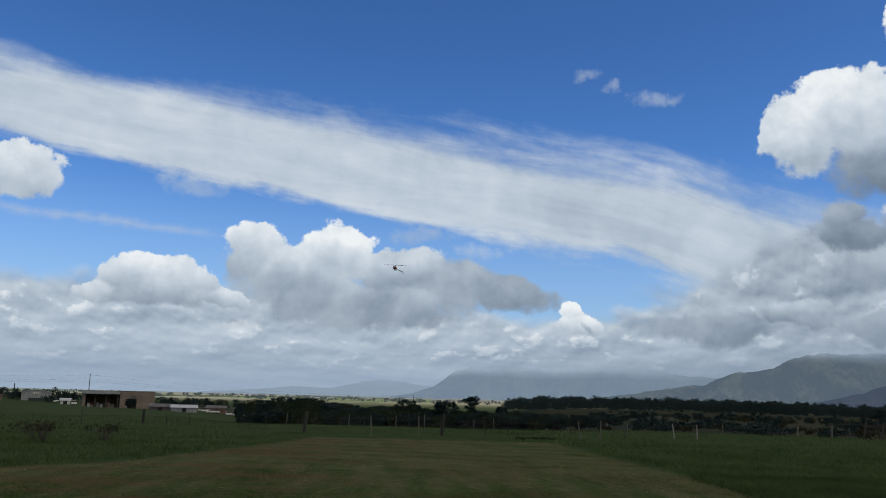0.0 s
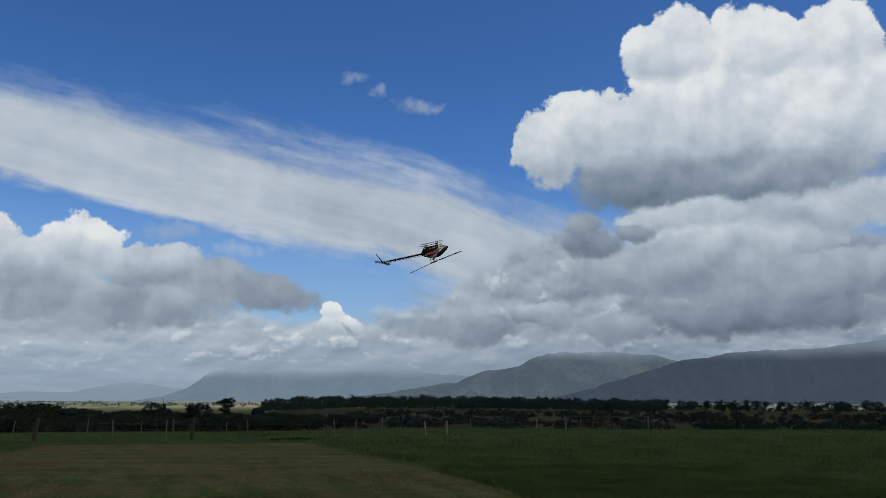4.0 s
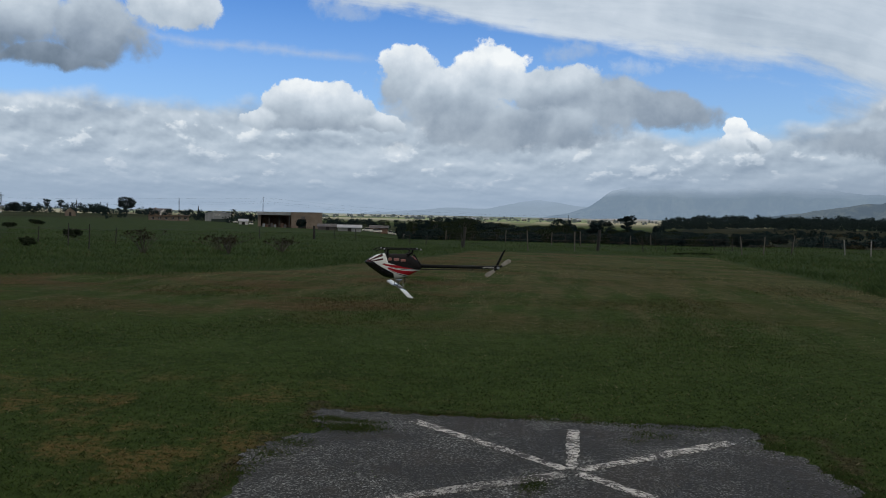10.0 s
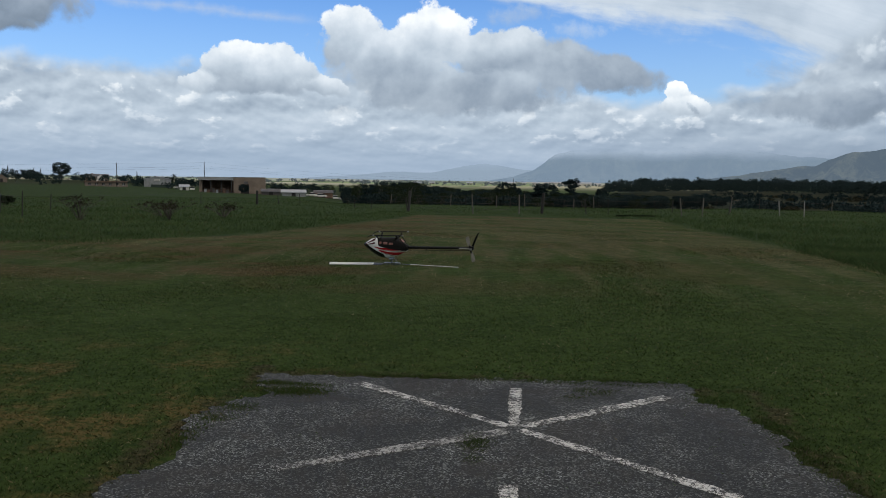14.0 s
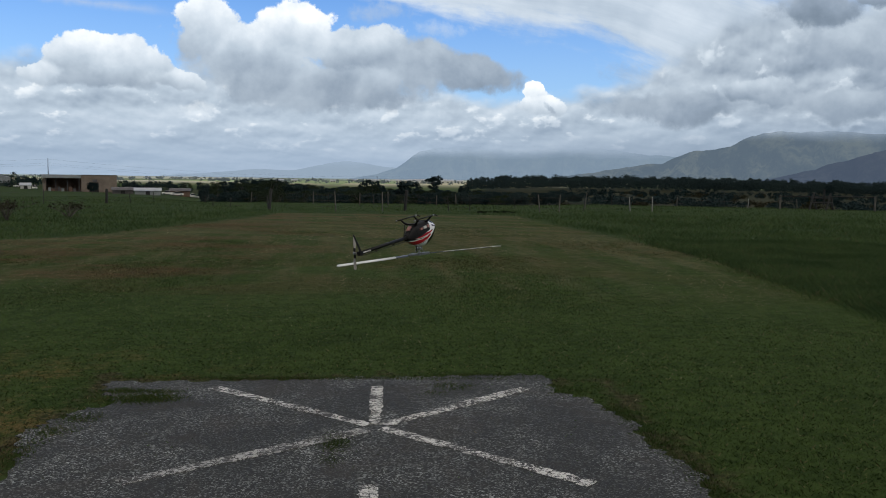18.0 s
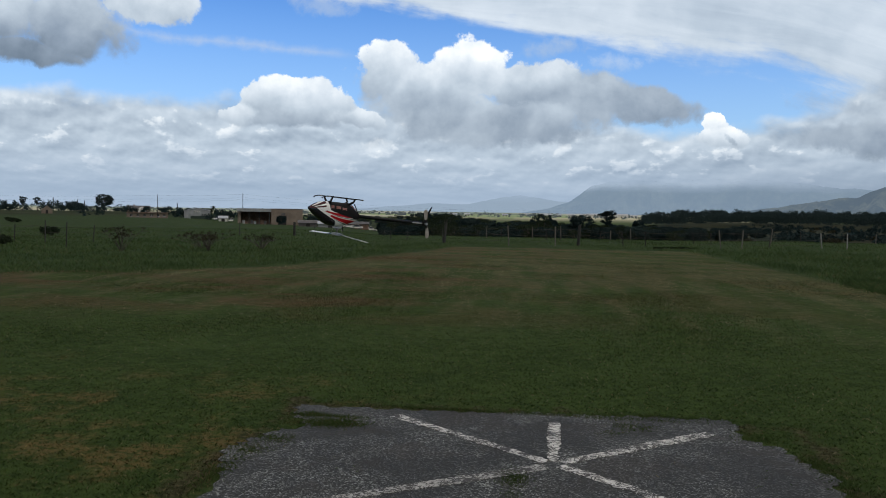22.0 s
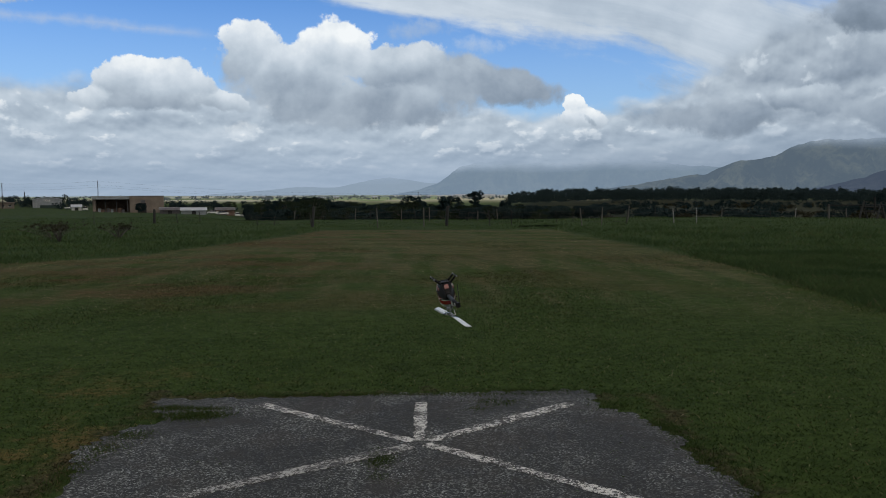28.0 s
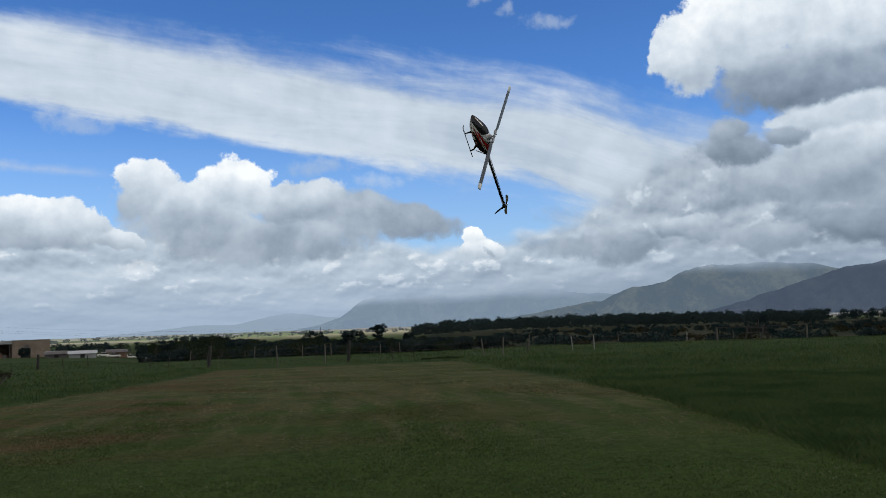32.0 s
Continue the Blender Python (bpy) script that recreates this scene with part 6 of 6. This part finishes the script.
for x_, y_, h_, w_, m_, l_, t_ in ((-15.9, 27.0, 0.85, 0.7, LEAF_BROWN, "bare brown bush of thin stems in the pasture", True), (-13.4, 28.6, 0.6, 0.8, LEAF_BROWN, "low brown shrub in the pasture", True),
                                   (-14.4, 30.2, 0.55, 0.9, LEAF_BROWN, "low brown shrub in the pasture", True), (-12.1, 30.5, 0.5, 0.7, LEAF_BROWN, "low brown shrub in the pasture", True), (-26.5, 38.5, 0.5, 0.6, LEAF_GREEN, "dark rounded bush in the pasture", False),
                                   (-41.0, 52.0, 0.35, 0.8, LEAF_GREEN, "dark rounded bush in the pasture", False), (-46.0, 62.0, 0.4, 0.8, LEAF_GREEN, "dark rounded bush in the pasture", False), (-22.6, 29.5, 0.3, 0.4, LEAF_GREEN, "small dark bush by the fence", False),
                                   (3.6, 39.2, 0.05, 0.45, LEAF_GREEN, "low dark bush near the fence", False), (4.6, 39.4, 0.05, 0.40, LEAF_GREEN, "low dark bush near the fence", False)):
    pasture_bush(x_, y_, h_, w_, m_, l_, t_)
HELI_ROWS = [
    (0.0, pose(-3.338, 53.702, 10.023, -6.1, -22.6, 125.0)),
    (0.25, pose(-2.539, 43.683, 8.092, -22.9, -11.0, -166.8)),
    (0.5, pose(-1.740, 33.665, 6.161, -19.1, 8.3, -103.6)),
    (0.75, pose(-1.065, 30.305, 6.259, -66.0, 10.4, -103.2)),
    (1.0, pose(-0.390, 26.944, 6.358, -113.3, 12.1, -104.5)),
    (1.17, pose(-0.225, 27.201, 6.715, -127.1, 13.8, -161.4)),
    (1.33, pose(-0.060, 27.457, 7.072, -136.0, 3.5, 143.5)),
    (1.5, pose(0.104, 27.714, 7.430, -132.8, -9.6, 89.6)),
    (1.67, pose(0.796, 28.323, 7.692, -121.1, 39.4, 105.2)),
    (1.83, pose(1.488, 28.932, 7.953, -40.9, 69.0, -172.2)),
    (2.0, pose(2.179, 29.542, 8.215, 15.7, 30.2, -112.9)),
    (2.17, pose(2.731, 27.574, 7.795, 27.6, -3.7, -154.2)),
    (2.33, pose(3.283, 25.607, 7.374, 60.6, -19.1, 154.9)),
    (2.5, pose(3.834, 23.639, 6.953, 93.2, -3.0, 104.4)),
    (3.0, pose(5.093, 20.625, 5.646, 161.7, -6.0, 94.0)),
    (3.5, pose(4.943, 17.022, 5.025, 176.8, -12.9, 36.8)),
    (4.17, pose(3.814, 14.007, 4.373, 178.8, -13.8, -21.0)),
    (4.83, pose(2.685, 10.992, 3.720, -179.3, -12.6, -78.8)),
    (5.5, pose(1.556, 7.977, 3.067, -179.3, -10.4, -136.1)),
    (6.0, pose(0.567, 6.804, 2.636, -176.0, -11.4, -143.9)),
    (6.5, pose(-0.213, 6.367, 2.373, -169.1, -11.3, -153.9)),
    (7.0, pose(-0.825, 6.381, 2.069, -171.4, -9.4, -156.5)),
    (7.5, pose(-1.276, 6.692, 1.695, 160.7, -4.1, -179.9)),
    (8.0, pose(-1.569, 6.942, 1.601, 178.0, -1.2, 174.4)),
    (8.5, pose(-1.756, 7.025, 1.556, 177.0, -1.6, 172.9)),
    (9.0, pose(-1.900, 7.274, 1.394, 175.0, -1.1, 175.3)),
    (9.5, pose(-1.900, 7.314, 1.260, 176.0, -0.8, 175.6)),
    (10.0, pose(-1.854, 7.496, 1.164, 179.4, -0.7, -156.9)),
    (10.5, pose(-1.832, 7.747, 1.117, 178.2, -0.4, -169.6)),
    (11.0, pose(-1.776, 7.798, 1.058, 177.7, -0.8, -170.1)),
    (11.5, pose(-1.752, 8.064, 1.001, 178.0, -0.2, -178.8)),
    (12.0, pose(-1.720, 8.354, 0.915, 178.2, -0.7, -165.3)),
    (12.5, pose(-1.679, 8.558, 0.777, 178.7, 0.5, -170.9)),
    (13.0, pose(-1.684, 8.896, 0.714, 179.0, 2.6, -173.2)),
    (13.5, pose(-1.708, 9.144, 0.769, 170.7, 2.9, 177.8)),
    (15.5, pose(-1.561, 9.238, 1.053, 175.1, -3.7, 149.6)),
    (16.0, pose(-1.322, 9.277, 0.953, 176.1, -2.4, 131.5)),
    (16.5, pose(-0.992, 9.261, 0.953, 175.6, -2.3, 111.7)),
    (17.0, pose(-0.600, 9.054, 1.051, 175.4, -4.0, 95.1)),
    (17.5, pose(-0.180, 8.359, 1.185, 173.6, -4.8, 76.8)),
    (18.0, pose(0.132, 7.916, 1.098, 176.6, -6.9, 57.6)),
    (18.5, pose(0.279, 7.623, 1.004, -174.0, -3.4, 32.1)),
    (19.0, pose(0.310, 6.831, 1.067, 175.6, -5.1, 9.9)),
    (19.5, pose(0.106, 6.214, 1.172, 152.9, -7.5, -8.2)),
    (20.0, pose(-0.320, 6.376, 1.212, 169.2, -7.6, -21.3)),
    (20.5, pose(-0.904, 6.434, 1.292, 170.9, -4.1, -48.0)),
    (21.0, pose(-1.410, 6.558, 1.438, 173.1, -1.6, -75.1)),
    (21.5, pose(-1.925, 7.140, 1.529, 175.1, -3.6, -99.5)),
    (22.0, pose(-2.289, 7.616, 1.589, 177.6, -5.2, -138.8)),
    (22.5, pose(-2.358, 7.673, 1.615, 175.0, -6.8, -172.6)),
    (23.0, pose(-2.318, 8.252, 1.782, 168.2, -10.2, 143.8)),
    (23.5, pose(-1.903, 8.725, 1.933, 172.3, -12.3, 123.1)),
    (24.0, pose(-1.193, 8.767, 1.874, 166.5, -9.6, 112.6)),
    (24.5, pose(-0.521, 8.697, 1.556, 168.5, -2.9, 101.1)),
    (25.0, pose(-0.108, 8.680, 1.334, 169.4, 0.9, 96.1)),
    (25.5, pose(0.024, 8.711, 1.312, 177.0, 0.9, 94.8)),
    (27.5, pose(0.127, 7.373, 0.897, 170.8, 2.2, 95.7)),
    (28.0, pose(0.011, 7.442, 0.739, 169.9, 1.6, 95.6)),
    (28.5, pose(-0.175, 7.614, 0.818, 175.8, -1.1, 95.8)),
    (29.0, pose(-0.321, 8.082, 1.088, 179.7, 7.1, 96.1)),
    (29.2, pose(-0.313, 8.032, 1.649, 177.6, 21.8, 94.6)),
    (29.5, pose(-0.325, 8.448, 2.425, -178.1, 79.9, 89.8)),
    (29.8, pose(-0.142, 8.768, 2.397, 6.0, 54.7, -87.5)),
    (30.0, pose(-0.047, 10.976, 2.311, 3.2, 50.7, -85.7)),
    (30.5, pose(0.263, 12.479, 1.954, 10.8, 30.7, -66.3)),
    (30.75, pose(0.533, 11.802, 2.126, 14.5, 11.9, -2.0)),
    (31.0, pose(0.803, 11.126, 2.298, -0.7, 0.1, 59.2)),
    (31.25, pose(0.924, 10.645, 2.473, -19.3, -9.1, 112.0)),
    (31.5, pose(1.045, 10.164, 2.648, -37.7, 0.3, 164.8)),
    (31.8, pose(1.244, 10.025, 3.369, -51.7, -41.4, -176.1)),
    (32.0, pose(1.815, 10.155, 3.997, -92.5, -61.1, -133.7)),
]
ROTOR_ROWS = [
    (0.0, pose(0, 0, 0.19, 0, 0, 78)),
    (0.5, pose(0, 0, 0.19, 0, 0, 108)),
    (1.0, pose(0, 0, 0.19, 0, 0, 180)),
    (1.5, pose(0, 0, 0.19, 0, 0, 268)),
    (2.0, pose(0, 0, 0.19, 0, 0, 208)),
    (2.5, pose(0, 0, 0.19, 0, 0, 217)),
    (3.0, pose(0, 0, 0.19, 0, 0, 236)),
    (3.5, pose(0, 0, 0.19, 0, 0, 244)),
    (5.5, pose(0, 0, 0.19, 0, 0, 196)),
    (6.0, pose(0, 0, 0.19, 0, 0, 181)),
    (6.5, pose(0, 0, 0.19, 0, 0, 168)),
    (7.0, pose(0, 0, 0.19, 0, 0, 172)),
    (7.5, pose(0, 0, 0.19, 0, 0, 179)),
    (8.0, pose(0, 0, 0.19, 0, -3, 196)),
    (8.5, pose(0, 0, 0.19, 0, -4, 201)),
    (9.0, pose(0, 0, 0.19, 0, -5, 208)),
    (9.5, pose(0, 0, 0.19, 0, -3, 206)),
    (10.0, pose(0, 0, 0.19, 0, 0, 273)),
    (10.5, pose(0, 0, 0.19, 0, 0, 276)),
    (11.0, pose(0, 0, 0.19, 0, 0, 285)),
    (11.5, pose(0, 0, 0.19, 0, 0, 288)),
    (12.0, pose(0, 0, 0.19, 0, 0, 321)),
    (12.5, pose(0, 0, 0.19, 0, 0, 317)),
    (13.0, pose(0, 0, 0.19, 0, 0, 334)),
    (13.5, pose(0, 0, 0.19, 0, 0, 351)),
    (15.5, pose(0, 0, 0.19, 0, 0, 392)),
    (16.0, pose(0, 0, 0.19, 0, 0, 401)),
    (16.5, pose(0, 0, 0.19, 0, 0, 414)),
    (17.0, pose(0, 0, 0.19, 0, 0, 429)),
    (17.5, pose(0, 0, 0.19, 0, 0, 430)),
    (18.0, pose(0, 0, 0.19, 0, 0, 412)),
    (18.5, pose(0, 0, 0.19, 0, 0, 381)),
    (19.0, pose(0, 0, 0.19, 0, 0, 320)),
    (19.5, pose(0, 0, 0.19, 0, 0, 249)),
    (20.0, pose(0, 0, 0.19, 0, 0, 274)),
    (20.5, pose(0, 0, 0.19, 0, 0, 272)),
    (21.0, pose(0, 0, 0.19, 0, 0, 283)),
    (21.5, pose(0, 0, 0.19, 0, 0, 282)),
    (22.0, pose(0, 0, 0.19, 0, 0, 276)),
    (22.5, pose(0, 0, 0.19, 0, 0, 301)),
    (23.0, pose(0, 0, 0.19, 0, 0, 336)),
    (23.5, pose(0, 0, 0.19, 0, 0, 331)),
    (24.0, pose(0, 0, 0.19, 0, 0, 335)),
    (24.5, pose(0, 0, 0.19, 0, 0, 303)),
    (25.0, pose(0, 0, 0.19, 0, 0, 308)),
    (25.5, pose(0, 0, 0.19, 0, 0, 229)),
    (27.5, pose(0, 0, 0.19, 0, 0, 166)),
    (28.0, pose(0, 0, 0.19, 0, 0, 176)),
    (28.5, pose(0, 0, 0.19, 0, 0, 199)),
    (29.0, pose(0, 0, 0.19, 0, 0, 129)),
    (29.2, pose(0, 0, 0.19, 0, 0, 43)),
    (29.5, pose(0, 0, 0.19, 0, 0, -33)),
    (29.8, pose(0, 0, 0.19, 0, 0, 2)),
    (30.0, pose(0, 0, 0.19, 0, 0, -27)),
    (30.5, pose(0, 0, 0.19, 0, 0, 50)),
    (31.0, pose(0, 0, 0.19, 0, 0, 89)),
    (31.5, pose(0, 0, 0.19, 0, 0, 62)),
    (31.8, pose(0, 0, 0.19, 0, 0, 140)),
    (32.0, pose(0, 0, 0.19, 0, 0, 125)),
]


def motions():
    turns = []
    walk(HELI, HELI_ROWS)
    walk(ROTOR, ROTOR_ROWS)
    for i in range(65):
        turns.append((0.5 * i, pose(-0.94, -0.055, 0.0, 0, float(np.interp(0.5 * i, (0, 9, 10, 11, 13, 19, 32), (0, 1170, 1231, 1283, 1565, 2382, 4120))), 0)))
    walk(TAIL_ROTOR, turns)
    # collective pitch: negative while the model flies on its back
    for blade, turn in MAIN_BLADES:
        walk(blade, [(t, blade_pose(turn, p)) for t, p in ((0.0, 5), (0.6, 5), (1.2, -6), (7.0, -5), (8.0, -10), (9.0, -12), (10.5, -12), (12.0, -7), (13.0, -10), (16.0, -16), (17.0, -18), (18.0, -11), (19.0, -3), (20.0, -4), (21.0, -6), (22.0, -10), (23.0, -19), (25.0, -9), (28.0, -14), (29.2, -12), (30.2, 7), (32.0, 7))])


motions()
